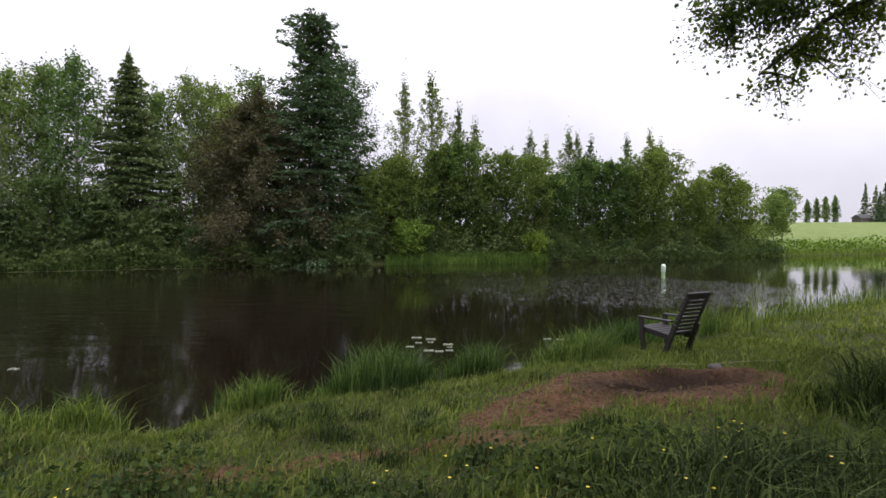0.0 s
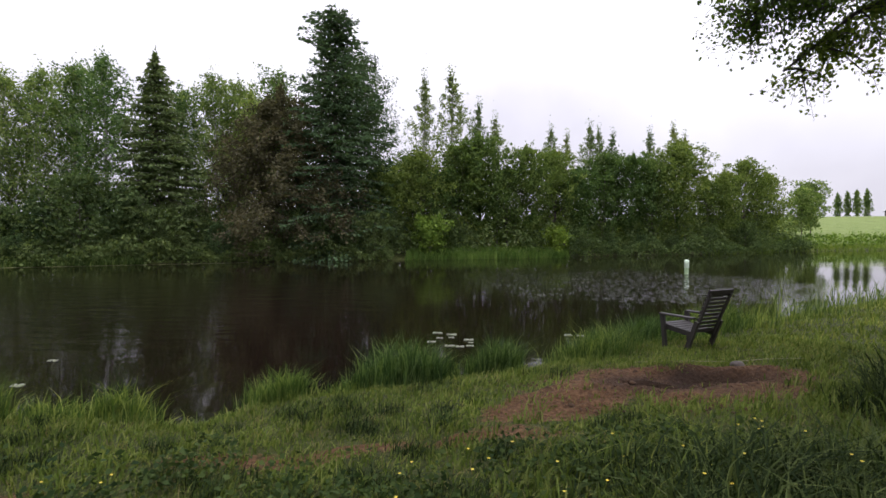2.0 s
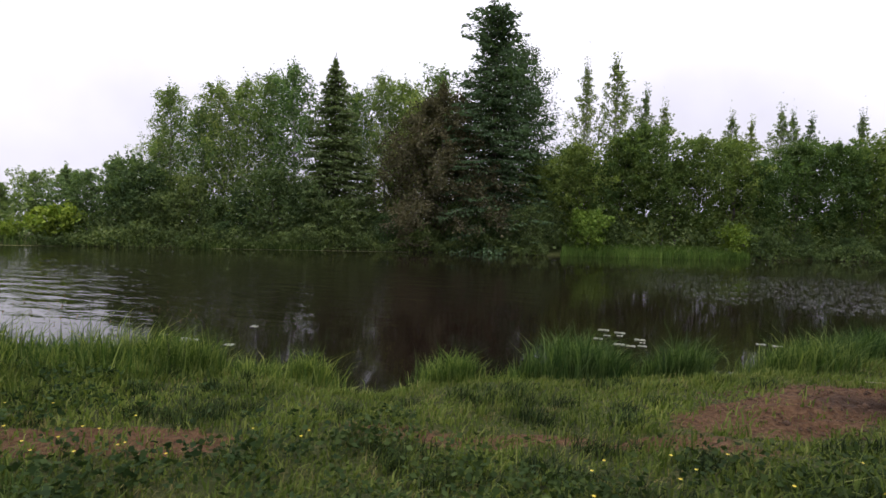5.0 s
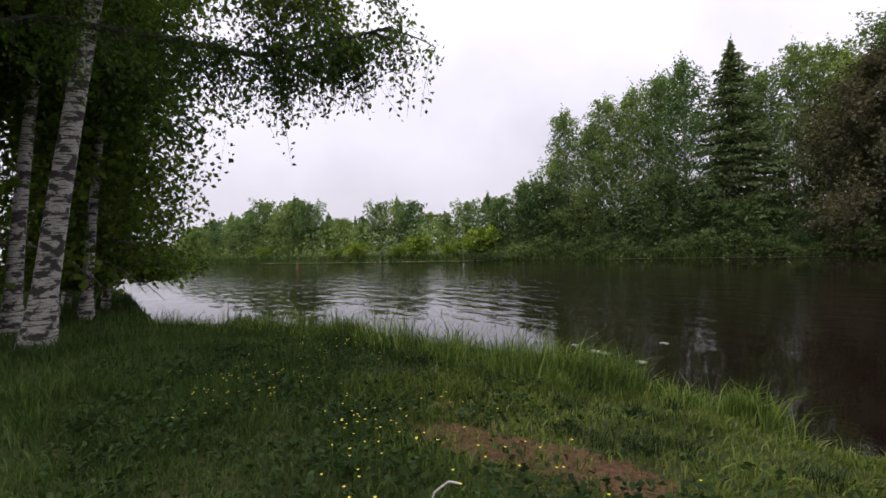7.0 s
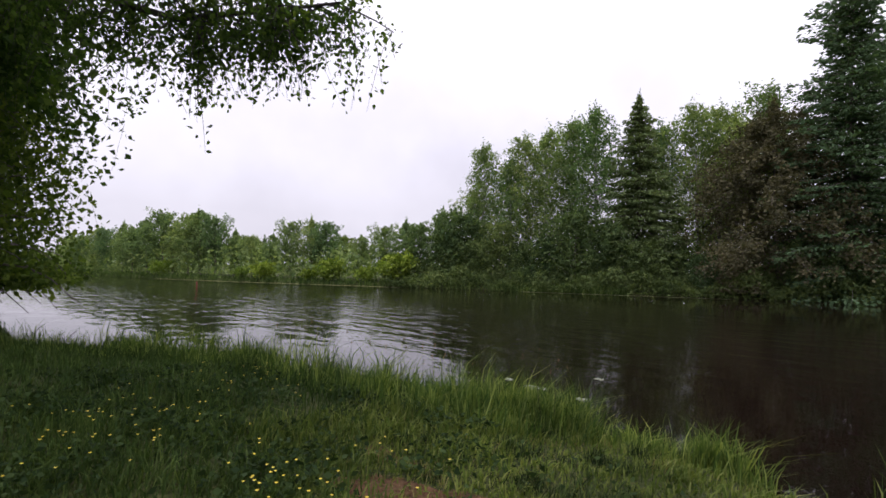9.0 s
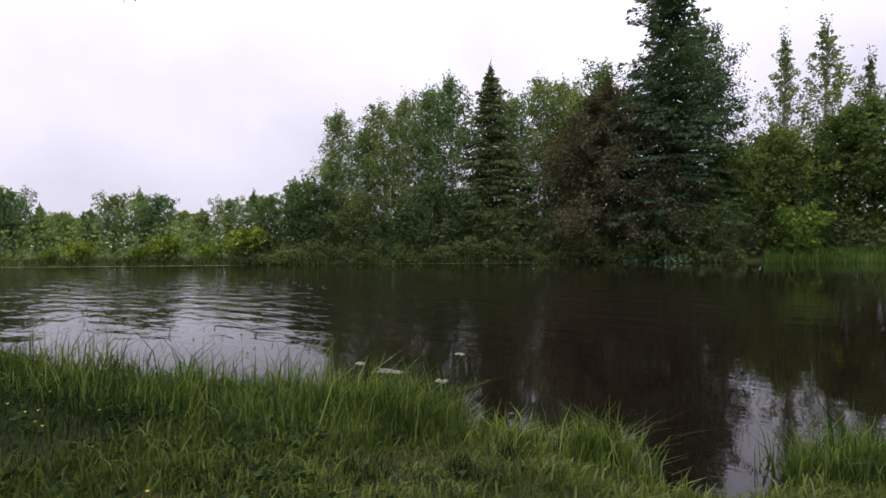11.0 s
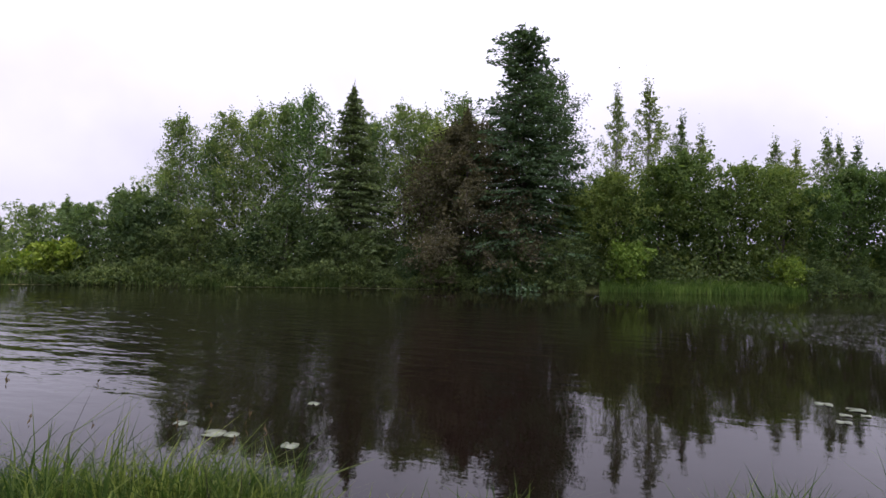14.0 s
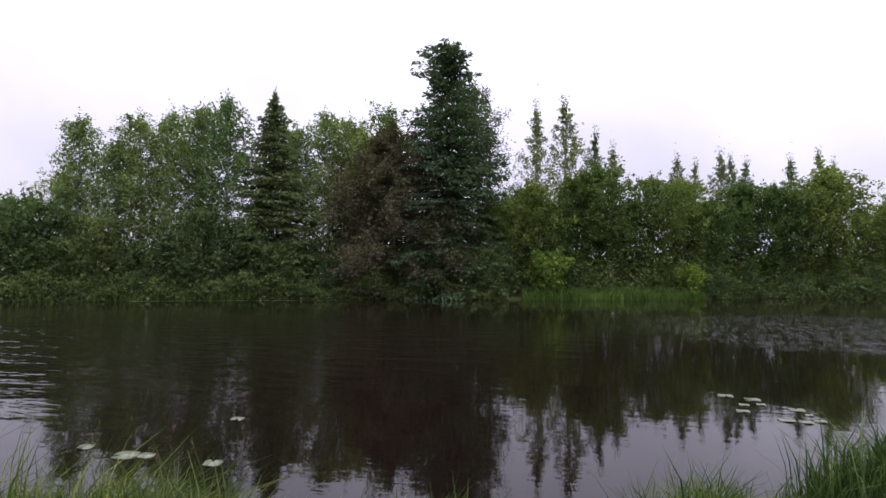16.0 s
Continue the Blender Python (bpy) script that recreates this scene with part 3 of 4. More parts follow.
plant_all(aspens, [(-6.4, 52.3, 17.7), (-3.6, 53.0, 18.2), (-1.1, 52.7, 15.0), (0.9, 53.3, 13.8), (6.2, 53.6, 12.5), (7.8, 54.2, 12.0), (10.4, 55.9, 13.3), (11.9, 56.9, 13.0), (13.7, 58.9, 12.9), (17.7, 59.5, 13.1), (20.7, 60.4, 13.9), (21.7, 59.8, 12.8)], rng, 15)
alders = [tree_thing("alder_tree", broadleaf(rng, 10, 6.0, 7000, 0.25, bare=0.08, boughs=60, rise=1.2, spread=0.042, top=0.7), M_TRUNK, M_ALDER_LEAF,
                     "bushy bright green alder on the far bank", "tree", "far bank trees") for k in range(4)]
# every other alder wears the leaves coloured for shade
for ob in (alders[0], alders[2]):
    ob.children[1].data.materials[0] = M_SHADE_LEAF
plant_all(alders, [(-9.6, 48.4, 9.6), (-7.4, 48.9, 9.3), (-8.6, 47.4, 10.2), (-6.2, 47.6, 9.8), (-5.1, 48.6, 9.8), (-2.7, 50.3, 10.0), (-0.5, 49.9, 10.6), (1.9, 50.6, 9.9), (3.9, 50.2, 9.8), (6.5, 51.8, 9.7), (9.0, 52.6, 9.9), (12.2, 55.5, 10.3), (14.7, 56.2, 9.9), (17.4, 57.0, 10.6), (20.3, 57.8, 11.0), (24.0, 59.9, 10.1), (26.2, 60.5, 10.3), (29.6, 63.3, 10.6), (32.6, 64.6, 9.5)], rng, 10, vary=(0.74, 1.06))
lows = [tree_thing("willow_bush", broadleaf(rng, 6, 5.4, 2900, 0.295, bare=0.02, boughs=44, rise=0.6, spread=0.075, top=0.35, radius=0.008), M_TRUNK, M_WILLOW_LEAF,
                   "dense dark green willow bush at the waterline", "bush", "waterline bushes") for k in range(3)]
lows[1].children[1].data.materials[0] = M_ALDER_LEAF
plant_all(lows, [(-43.1, 33.0, 7.1), (-41.4, 32.9, 7.4), (-39.0, 33.1, 5.9), (-37.4, 34.4, 6.9), (-35.5, 35.5, 7.3), (-33.5, 36.7, 7.2), (-31.1, 37.5, 6.8), (-28.6, 38.9, 6.0), (-26.1, 39.8, 5.2), (-24.4, 42.2, 5.9), (-22.1, 43.9, 5.5), (-15.9, 43.3, 4.0), (-8.7, 45.5, 5.5), (-3.2, 49.2, 5.3), (-11.3, 44.3, 4.5)], rng, 6, vary=(0.5, 0.95))
plant_all([copy_thing(lows[0], Matrix.Identity(4))], [(x, float(np.interp(x, FAR_BANK[:, 0], FAR_BANK[:, 1])) + 0.6, 2.6 + 1.2 * math.sin(x * 1.9)) for x in (-33.5, -24.5, -21.5, -17.5, -13.0, -9.5, 8.5, 12.0, 15.5, 19.0, 23.0, 28.0)], rng, 6)
bright = [tree_thing("bush", broadleaf(rng, 2.6, 3.6, 1300, 0.26, bare=0.02, boughs=22, rise=0.6, spread=0.12, top=0.3, radius=0.008), M_TRUNK, M_BRIGHT_LEAF,
                     "low yellow-green bush above the reeds", "bush", "far bank bushes")]
plant_all(bright, [(-5.0, 45.6, 2.9), (6.3, 49.4, 2.0)], rng, 2.6)

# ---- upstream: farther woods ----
farb = [tree_thing("birch_tree", broadleaf(rng, 8, fw, 4300, 0.27, bare=0.06, boughs=44, rise=1.2, spread=0.05, top=ft), M_TRUNK, M_HAZED_LEAF,
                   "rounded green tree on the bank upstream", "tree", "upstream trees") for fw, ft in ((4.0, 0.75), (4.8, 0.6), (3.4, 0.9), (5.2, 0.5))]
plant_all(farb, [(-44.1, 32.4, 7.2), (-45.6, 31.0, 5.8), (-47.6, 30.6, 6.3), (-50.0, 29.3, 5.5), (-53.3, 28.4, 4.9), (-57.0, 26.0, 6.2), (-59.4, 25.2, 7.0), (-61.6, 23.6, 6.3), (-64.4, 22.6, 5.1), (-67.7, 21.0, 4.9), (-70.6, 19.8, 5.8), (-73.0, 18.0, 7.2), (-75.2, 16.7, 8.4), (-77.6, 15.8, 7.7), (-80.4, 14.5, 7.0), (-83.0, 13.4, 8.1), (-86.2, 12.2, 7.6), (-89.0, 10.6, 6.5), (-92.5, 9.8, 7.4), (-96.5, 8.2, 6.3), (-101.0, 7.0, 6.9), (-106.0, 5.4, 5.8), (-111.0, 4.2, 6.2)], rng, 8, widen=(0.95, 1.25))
skyline = [tree_thing("spruce_tree", conifer(rng, 9, 4, 18, 6, lambda t: (1 - t) ** 0.8, 0.8, fill=7), M_TRUNK, M_SPRUCE,
                      "distant dark spruce above the upstream woods", "tree", "distant trees"),
           tree_thing("birch_tree", broadleaf(rng, 9, 6, 2500, 0.5, bare=0.08, boughs=30, rise=0.9, spread=0.08, top=0.5), M_TRUNK, M_ALDER_LEAF,
                      "distant round-topped tree in the upstream woods", "tree", "distant trees")]
plant_all(skyline, [(-106.3, 50.0, 7.4), (-104.5, 51.8, 7.6), (-102.6, 53.6, 7.1), (-120.2, 36.1, 7.3), (-117.4, 39.0, 7.5), (-126.0, 4.3, 5.9), (-140.9, 2.7, 5.4), (-141.7, 6.6, 5.8), (-108.6, 47.8, 7.2)], rng, 9, widen=(1.0, 1.3))
plant_all([copy_thing(skyline[1], Matrix.Identity(4))], [(-112 - 9 * k, 14 + 7 * k, 6.5 + (k % 3)) for k in range(7)], rng, 9, widen=(1.2, 1.6))
farl = [tree_thing("willow_bush", broadleaf(rng, 2, 3.4, 1200, 0.3, bare=0.02, boughs=20, rise=0.5, spread=0.12, top=0.3, radius=0.008), M_TRUNK, M_BRIGHT_LEAF,
                   "pale green willow bush at the water's edge upstream", "bush", "upstream bushes")]
plant_all(farl, [(-46.0, 28.9, 2.3), (-49.3, 26.9, 1.2), (-53.4, 25.0, 1.8), (-55.8, 23.5, 0.9), (-61.8, 20.5, 1.5), (-64.6, 18.8, 0.9), (-79.3, 12.8, 1.5)], rng, 2)

# ---- the hill field downstream ----
hill_trees = [tree_thing("birch_tree", broadleaf(rng, 9, 5, 3200, 0.4, bare=0.1, boughs=36, rise=1.0, spread=0.07, top=0.5), M_TRUNK, M_BIRCH_LEAF,
                         "round-topped tree at the foot of the field", "tree", "field trees")]
plant_all(hill_trees, [(50.2, 86.4, 9.4), (47.3, 83.6, 8.1)], rng, 9)
poplars = [tree_thing("poplar_tree", broadleaf(rng, 9, 2.6, 1700, 0.45, bare=0.0, boughs=34, rise=0.7, spread=0.05, top=0.7), M_TRUNK, M_BIRCH_LEAF,
                      "narrow upright poplar on the hilltop", "tree", "hilltop poplars")]
plant_all(poplars, [(88.9, 142.1, 11.8), (92.3, 143.6, 12.3), (93.5, 141.8, 12.5), (96.8, 143.3, 12.9)], rng, 9)
hspr = [tree_thing("spruce_tree", conifer(rng, 11, 5, 20, 6, lambda t: (1 - t) ** 0.8, 0.8, fill=7), M_TRUNK, M_SPRUCE,
                   "dark spruce on the hilltop", "tree", "hilltop spruces")]
plant_all(hspr, [(105.9, 145.2, 15.5), (109.0, 145.8, 15.0), (111.7, 146.1, 15.8), (106.4, 140.8, 13.2)], rng, 11)


def undergrowth(rng, n, x0, x1, back, low, high, size, mat, label):
    """Leafy thicket that fills the wood behind the bank trees."""
    x = rng.uniform(x0, x1, n)
    y = np.interp(x, FAR_BANK[:, 0], FAR_BANK[:, 1]) + rng.uniform(back[0], back[1], n)
    top = low + (high - low) * (0.5 + 0.35 * np.sin(x * 0.9 + 1.3 * np.sin(x * 0.37)) + 0.15 * np.sin(x * 2.7))
    z = np.maximum(ground_z(x, y), 0) + top * rng.random(n) ** 0.8
    me = mesh_np("undergrowth", *cards(rng, np.column_stack([x, y, z]), size), mat)
    tagged(new("undergrowth", me), label, "undergrowth", kind="stuff")


undergrowth(rng, 26000, -46, 38, (0.3, 7.5), 1.6, 4.2, 0.3, M_WILLOW_LEAF, "dark leafy undergrowth between the far bank trunks")
undergrowth(rng, 14000, -46, -8, (-0.9, 1.6), 0.5, 2.2, 0.25, M_WILLOW_LEAF, "leafy twigs hanging over the far waterline")
undergrowth(rng, 10000, 7.5, 38, (-0.9, 1.6), 0.5, 2.0, 0.25, M_WILLOW_LEAF, "leafy twigs hanging over the far waterline")
undergrowth(rng, 15000, -12, 38, (2.5, 10.0), 2.5, 4.4, 0.34, M_ALDER_LEAF, "leafy thicket under the alders")
undergrowth(rng, 10000, -50, 42, (10.0, 18.0), 3.0, 5.5, 0.6, M_SHADE_LEAF, "wood behind the bank trees, leaves coloured dark for shade")
undergrowth(rng, 14000, -150, -44, (0.5, 14), 2.0, 4.6, 0.5, M_HAZED_LEAF, "green thicket on the bank upstream")
undergrowth(rng, 5000, 34, 95, (0.5, 9), 0.6, 1.6, 0.4, M_BRIGHT_LEAF, "low green scrub at the foot of the field")


# ---- near birches on the shore ----
def near_birch(rng, h, lean, n_leaf, base_r, crown_w, label, crown_from=0.22, side=0.0):
    """A birch with a bent white trunk, boughs and hanging twigs of small leaves."""
    root = tagged(new("birch_tree"), label, "tree", "shore birches")
    z = np.linspace(0, h, 14)
    s = z / h
    line = np.column_stack([lean[0] * s + 0.12 * np.sin(s * 5 + rng.uniform(0, 6)), lean[1] * s + 0.12 * np.sin(s * 4 + rng.uniform(0, 6)), z])
    rad = base_r * 0.86 * (1 - 0.86 * s) * (1 + 0.5 * np.exp(-z / 0.25))
    put("trunk", smooth(mesh_np("trunk", *tube(line, rad, 12), M_BIRCH_BARK)), root, "white bark with black scars")
    wood, cs = [], []
    boughs = 46
    for b in range(boughs):
        t = crown_from + (0.98 - crown_from) * (b + rng.uniform(0, 1)) / boughs
        az = b * 2.39996 + rng.uniform(-0.4, 0.4)
        ln = crown_w * 0.5 * max(0.15, 1 - t ** 2.5) ** 0.6 * rng.uniform(0.7, 1.2)
        out = np.array([math.cos(az), math.sin(az), 0])
        ln *= 1 + side * out[1]
        q = np.linspace(0, 1, 6)
        pts = at_height(line, t * h) + out[None] * (ln * q)[:, None] + np.array([0, 0, 1.0])[None] * (ln * (0.55 * q - 0.75 * q ** 2.4))[:, None]
        wood.append(tube(pts, np.linspace(0.045, 0.008, 6) * (1.3 - t), 5))
        twigs = 9
        per = n_leaf // (boughs * twigs)
        for k in range(twigs):
            u = rng.uniform(0.25, 1.0)
            p = np.array([np.interp(u, q, pts[:, i]) for i in range(3)]) + rng.normal(size=3) * [0.35, 0.35, 0.15]
            hang = rng.uniform(0.6, 2.0)
            hz = np.linspace(0, 1, 3)
            drift = rng.normal(size=2) * 0.25
            tw = np.column_stack([p[0] + drift[0] * hz, p[1] + drift[1] * hz, p[2] - hang * hz])
            tw[:, 2] = np.maximum(tw[:, 2], 1.0 + 0.4 * rng.random())
            if k % 2 == 0:
                wood.append(tube(tw, np.linspace(0.006, 0.002, 3), 3))
            a = rng.uniform(0, 1, per)
            c = np.stack([np.interp(a, hz, tw[:, i]) for i in range(3)], 1)
            cs.append(c + rng.normal(size=(per, 3)) * [0.2, 0.2, 0.12])
    put("branchwork", mesh_np("branchwork", *joined(wood), M_TRUNK), root)
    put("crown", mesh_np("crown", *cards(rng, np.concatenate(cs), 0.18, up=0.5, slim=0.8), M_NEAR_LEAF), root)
    return root


rng = np.random.default_rng(23)
b_one = near_birch(rng, 13, (1.2, 2.5), 9000, 0.25, 6.0, "white-barked birch leaning over the shore grass", 0.55, 0.1)
b_two = near_birch(rng, 12, (0.5, 1.2), 9000, 0.19, 5.6, "white-barked birch among dark hanging foliage", 0.52, 0.1)
b_three = near_birch(rng, 10, (0.3, 0.7), 8600, 0.14, 5.2, "slender birch with foliage hanging to the water", 0.06, 0.25)


def set_on(ob, x, y, turn=0.0, k=1.0, first=False):
    zg = float(ground_z(np.array([x]), np.array([y]))[0])
    m = Matrix.LocRotScale((x, y, zg - 0.06), Euler((0, 0, turn)), (k, k, k))
    if first:
        ob.matrix_basis = m
        return ob
    c = copy_thing(ob, m)
    c.scale = (k, k, k)
    return c


set_on(b_one, -12.0, -1.6, 0.0, 1.0, True)
set_on(b_two, -14.6, -2.45, 0.2, 1.0, True)
set_on(b_three, -22.0, -2.6, 0.0, 1.0, True)
set_on(b_two, -10.7, -2.3, 2.4, 0.95)
set_on(b_two, -17.4, -1.5, -0.1, 0.9)
set_on(b_one, -17.0, -4.6, 1.2, 1.0)
set_on(b_two, -20.5, -5.0, 2.0, 1.0)
set_on(b_three, -18.6, -2.4, 0.1, 0.9)
set_on(b_three, -26.5, -3.0, -0.3, 1.05)
set_on(b_three, -31.5, -3.6, 0.2, 1.0)
set_on(b_three, -37.5, -5.0, -0.2, 1.0)
set_on(b_three, -20.0, -1.3, 0.3, 0.9)
set_on(b_three, -24.0, -1.7, -0.4, 0.95)
set_on(b_two, -13.2, -4.0, 1.0, 1.0)
set_on(b_three, -15.6, -4.3, 0.7, 1.1)
set_on(b_three, -12.4, -5.4, 2.2, 1.1)
# unseen birches behind and beside the path, added to shade the grass
set_on(b_one, -13.0, -6.5, 2.4, 1.0)
set_on(b_two, -8.5, -6.0, 1.4, 1.05)
set_on(b_two, 5.9, 1.9, 0.9, 1.0)
set_on(b_one, 3.4, -1.4, 2.0, 1.0)
set_on(b_one, 10.5, 4.2, 1.5, 1.0)


def overhang(rng, limb, offshoots, n_leaf, hang=(0.2, 0.7), reach=1.0, leaf=0.055):
    """A leafy limb of a tree whose trunk stands out of sight: bark tubes, twigs and single leaves."""
    limb = np.array(limb, float)
    q = np.linspace(0, 1, len(limb))
    wood, cs = [tube(limb, np.linspace(0.06, 0.012, len(limb)), 8)], []
    per = n_leaf // (offshoots * 6)
    for b in range(offshoots):
        u = rng.uniform(0.2, 1.0)
        p = np.array([np.interp(u, q, limb[:, i]) for i in range(3)])
        step = rng.normal(size=3) * [1, 1, 0.6]
        step = step / np.linalg.norm(step) * reach * rng.uniform(0.35, 1.0)
        s = np.linspace(0, 1, 5)[:, None]
        arm = p + step * s + np.array([0, 0, -0.28]) * reach * s ** 2
        wood.append(tube(arm, np.linspace(0.014, 0.004, 5), 4))
        for k in range(6):
            w = rng.uniform(0.2, 1)
            o = np.array([np.interp(w, s[:, 0], arm[:, i]) for i in range(3)])
            ln = rng.uniform(*hang)
            h3 = np.linspace(0, 1, 4)
            dr = rng.normal(size=2) * 0.22
            tw = np.column_stack([o[0] + dr[0] * h3, o[1] + dr[1] * h3, o[2] + 0.06 * np.sin(h3 * 3) - ln * h3 ** 1.4])
            wood.append(tube(tw, np.linspace(0.004, 0.0015, 4), 3))
            a = rng.uniform(0.1, 1.0, per)
            c = np.stack([np.interp(a, h3, tw[:, i]) for i in range(3)], 1)
            cs.append(c + rng.normal(size=(per, 3)) * 0.055)
    return joined(wood), ovate(rng, np.concatenate(cs), leaf)


def side_tree(x, y, h, r, limbs, label, spread):
    """A tree whose trunk stands beside the walk, with low limbs over the bank."""
    root = tagged(new("birch_tree"), label, "tree", "shore birches")
    zg = float(ground_z(np.array([x]), np.array([y]))[0]) - 0.05
    line = np.column_stack([np.full(8, x), np.full(8, y), zg + np.linspace(0, h, 8)])
    put("trunk", smooth(mesh_np("trunk", *tube(line, np.linspace(r, r * 0.3, 8), 12), M_BIRCH_BARK)), root)
    for wood, leaves in limbs:
        put("limb", mesh_np("limb", *wood, M_LIMB), root)
        put("leaves", mesh_np("leaves", *leaves, M_LIT_LEAF), root)
    # unseen crown above the limbs, added to shade the ground
    wood, cs = [], []
    q = np.linspace(0, 1, 5)
    for b in range(30):
        t = 0.66 + 0.34 * (b + 0.5) / 30
        az = b * 2.39996
        ln = spread * (1.15 - t) / 0.5 * rng.uniform(0.8, 1.15)
        pts = np.column_stack([x + ln * q * math.cos(az), y + ln * q * math.sin(az), zg + t * h + ln * (0.4 * q - 0.25 * q ** 2)])
        wood.append(tube(pts, np.linspace(0.05, 0.008, 5), 5))
        u = rng.uniform(0.2, 1.05, 260)
        cs.append(np.stack([np.interp(u, q, pts[:, i]) for i in range(3)], 1) + rng.normal(size=(260, 3)) * [0.35, 0.35, 0.22])
    put("branchwork", mesh_np("branchwork", *joined(wood), M_LIMB), root)
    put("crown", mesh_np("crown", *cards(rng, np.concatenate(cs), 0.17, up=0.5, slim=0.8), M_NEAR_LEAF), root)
    return root


rng = np.random.default_rng(5)
west_limbs = [
    overhang(rng, [(-9.4, -2.9, 4.6), (-9.1, -0.9, 5.1), (-8.3, 0.5, 4.75), (-7.4, 1.5, 4.35), (-6.75, 2.2, 4.4), (-6.35, 2.75, 4.5)], 64, 8400, (0.2, 0.75), 0.75, 0.052),
    overhang(rng, [(-9.4, -2.9, 5.4), (-8.8, -0.6, 5.8), (-8.0, 0.9, 5.5), (-7.2, 1.9, 5.2), (-6.45, 2.75, 5.2)], 60, 8400, (0.2, 0.75), 0.9, 0.052),
    # two high limbs out of view, added to shade the meadow below
    overhang(rng, [(-9.4, -2.9, 6.0), (-7.6, -1.9, 6.6), (-5.8, -0.8, 6.7), (-4.4, 0.2, 6.6)], 44, 4200, (0.2, 0.5), 1.1, 0.11),
    overhang(rng, [(-9.4, -2.9, 6.2), (-8.0, -1.2, 6.8), (-6.6, 0.2, 6.9), (-5.4, 1.2, 6.8)], 44, 4200, (0.2, 0.5), 1.1, 0.11),
]
side_tree(-9.4, -2.9, 11, 0.2, west_limbs, "birch with low leafy limbs hanging over the bank and added unseen shade limbs", 3.6)
rng = np.random.default_rng(8)
east_limbs = [
    overhang(rng, [(8.2, 3.4, 4.6), (6.6, 4.8, 5.2), (5.0, 5.7, 4.95), (4.0, 6.0, 4.5), (3.35, 6.1, 3.95)], 46, 6000, (0.1, 0.3), 0.6, 0.045),
    overhang(rng, [(8.2, 3.4, 4.9), (6.4, 5.0, 5.5), (4.7, 5.8, 5.2), (3.5, 6.05, 4.8), (2.85, 6.1, 4.55)], 46, 6000, (0.1, 0.3), 0.6, 0.045),
    overhang(rng, [(8.2, 3.4, 5.1), (6.3, 5.1, 5.7), (4.6, 5.9, 5.5), (3.5, 6.15, 5.2), (2.9, 6.2, 5.05)], 40, 5000, (0.1, 0.3), 0.6, 0.045),
    overhang(rng, [(8.2, 3.4, 4.6), (6.8, 4.9, 5.0), (5.9, 5.7, 4.75), (5.0, 6.0, 4.35)], 18, 2000, (0.1, 0.3), 0.45, 0.042),
    # the remaining limbs are out of view, added to shade the tall grass
    overhang(rng, [(8.2, 3.4, 5.6), (6.4, 3.5, 6.2), (4.4, 3.5, 6.3), (3.0, 3.4, 6.2), (1.9, 3.3, 6.1)], 50, 5000, (0.2, 0.5), 1.1, 0.11),
    overhang(rng, [(8.2, 3.4, 5.8), (6.4, 2.7, 6.5), (4.2, 2.2, 6.6), (2.4, 2.0, 6.5), (1.0, 2.0, 6.4)], 50, 5000, (0.2, 0.5), 1.1, 0.11),
    overhang(rng, [(8.2, 3.4, 4.9), (6.9, 3.2, 5.3), (5.6, 2.8, 5.3), (4.3, 2.4, 5.0), (3.4, 2.2, 4.9)], 40, 3600, (0.2, 0.6), 1.2, 0.09),
    overhang(rng, [(8.2, 3.4, 5.2), (7.2, 4.0, 5.6), (6.2, 4.2, 5.5), (5.4, 4.1, 5.2)], 36, 3200, (0.2, 0.6), 1.0, 0.09),
    overhang(rng, [(8.2, 3.4, 5.0), (7.0, 2.2, 5.2), (5.8, 1.2, 5.1), (4.8, 0.6, 4.9)], 36, 3200, (0.2, 0.6), 1.2, 0.09),
]
side_tree(8.2, 3.4, 12, 0.2, east_limbs, "tree with leafy limbs reaching over the resting place and added unseen shade limbs", 4.6)


# ---- grass ----
def blades(rng, x, y, z, height, width, bend, wind=(0.35, 0.12)):
    """Curved, pointed blades: five corners and three triangles each."""
    n = len(x)
    az = rng.uniform(0, 2 * math.pi, n)
    side = np.column_stack([np.cos(az), np.sin(az), np.zeros(n)])
    la = rng.uniform(0, 2 * math.pi, n)
    lean = np.column_stack([np.cos(la) + wind[0], np.sin(la) + wind[1], np.zeros(n)]) * (bend * np.minimum(rng.gamma(2.2, 0.36, n), 1.5))[:, None] * height[:, None]
    base = np.column_stack([x, y, z])
    up = np.zeros((n, 3))
    up[:, 2] = height
    w = (width * rng.uniform(0.7, 1.3, n))[:, None]
    mid = base + up * 0.58 + lean * 0.32
    tip = base + up * (1 - 0.25 * bend) + lean
    v = np.stack([base - side * w * 0.5, base + side * w * 0.5, mid - side * w * 0.42, mid + side * w * 0.42, tip], 1).reshape(-1, 3)
    i = np.arange(n)[:, None] * 5
    f = np.concatenate([i + [0, 1, 3], i + [0, 3, 2], i + [2, 3, 4]], 1).reshape(-1, 3)
    return v, f


def scatter(rng, n, x0, x1, y0, y1):
    return rng.uniform(x0, x1, n), rng.uniform(y0, y1, n)


def grow(name, rng, n, box, keep, height, width, bend, mat, label, category="grass", cap=1.8):
    tufts = max(1, n // 11)
    tx, ty = scatter(rng, tufts, *box)
    th = rng.gamma(5.0, 0.2, tufts)
    who = rng.integers(0, tufts, n)
    loose = rng.random(n) < 0.3
    x, y = scatter(rng, n, *box)
    x = np.where(loose, x, tx[who] + rng.normal(size=n) * (0.035 + 2 * width))
    y = np.where(loose, y, ty[who] + rng.normal(size=n) * (0.035 + 2 * width))
    k = keep(x, y) > rng.random(n)
    x, y, who = x[k], y[k], who[k]
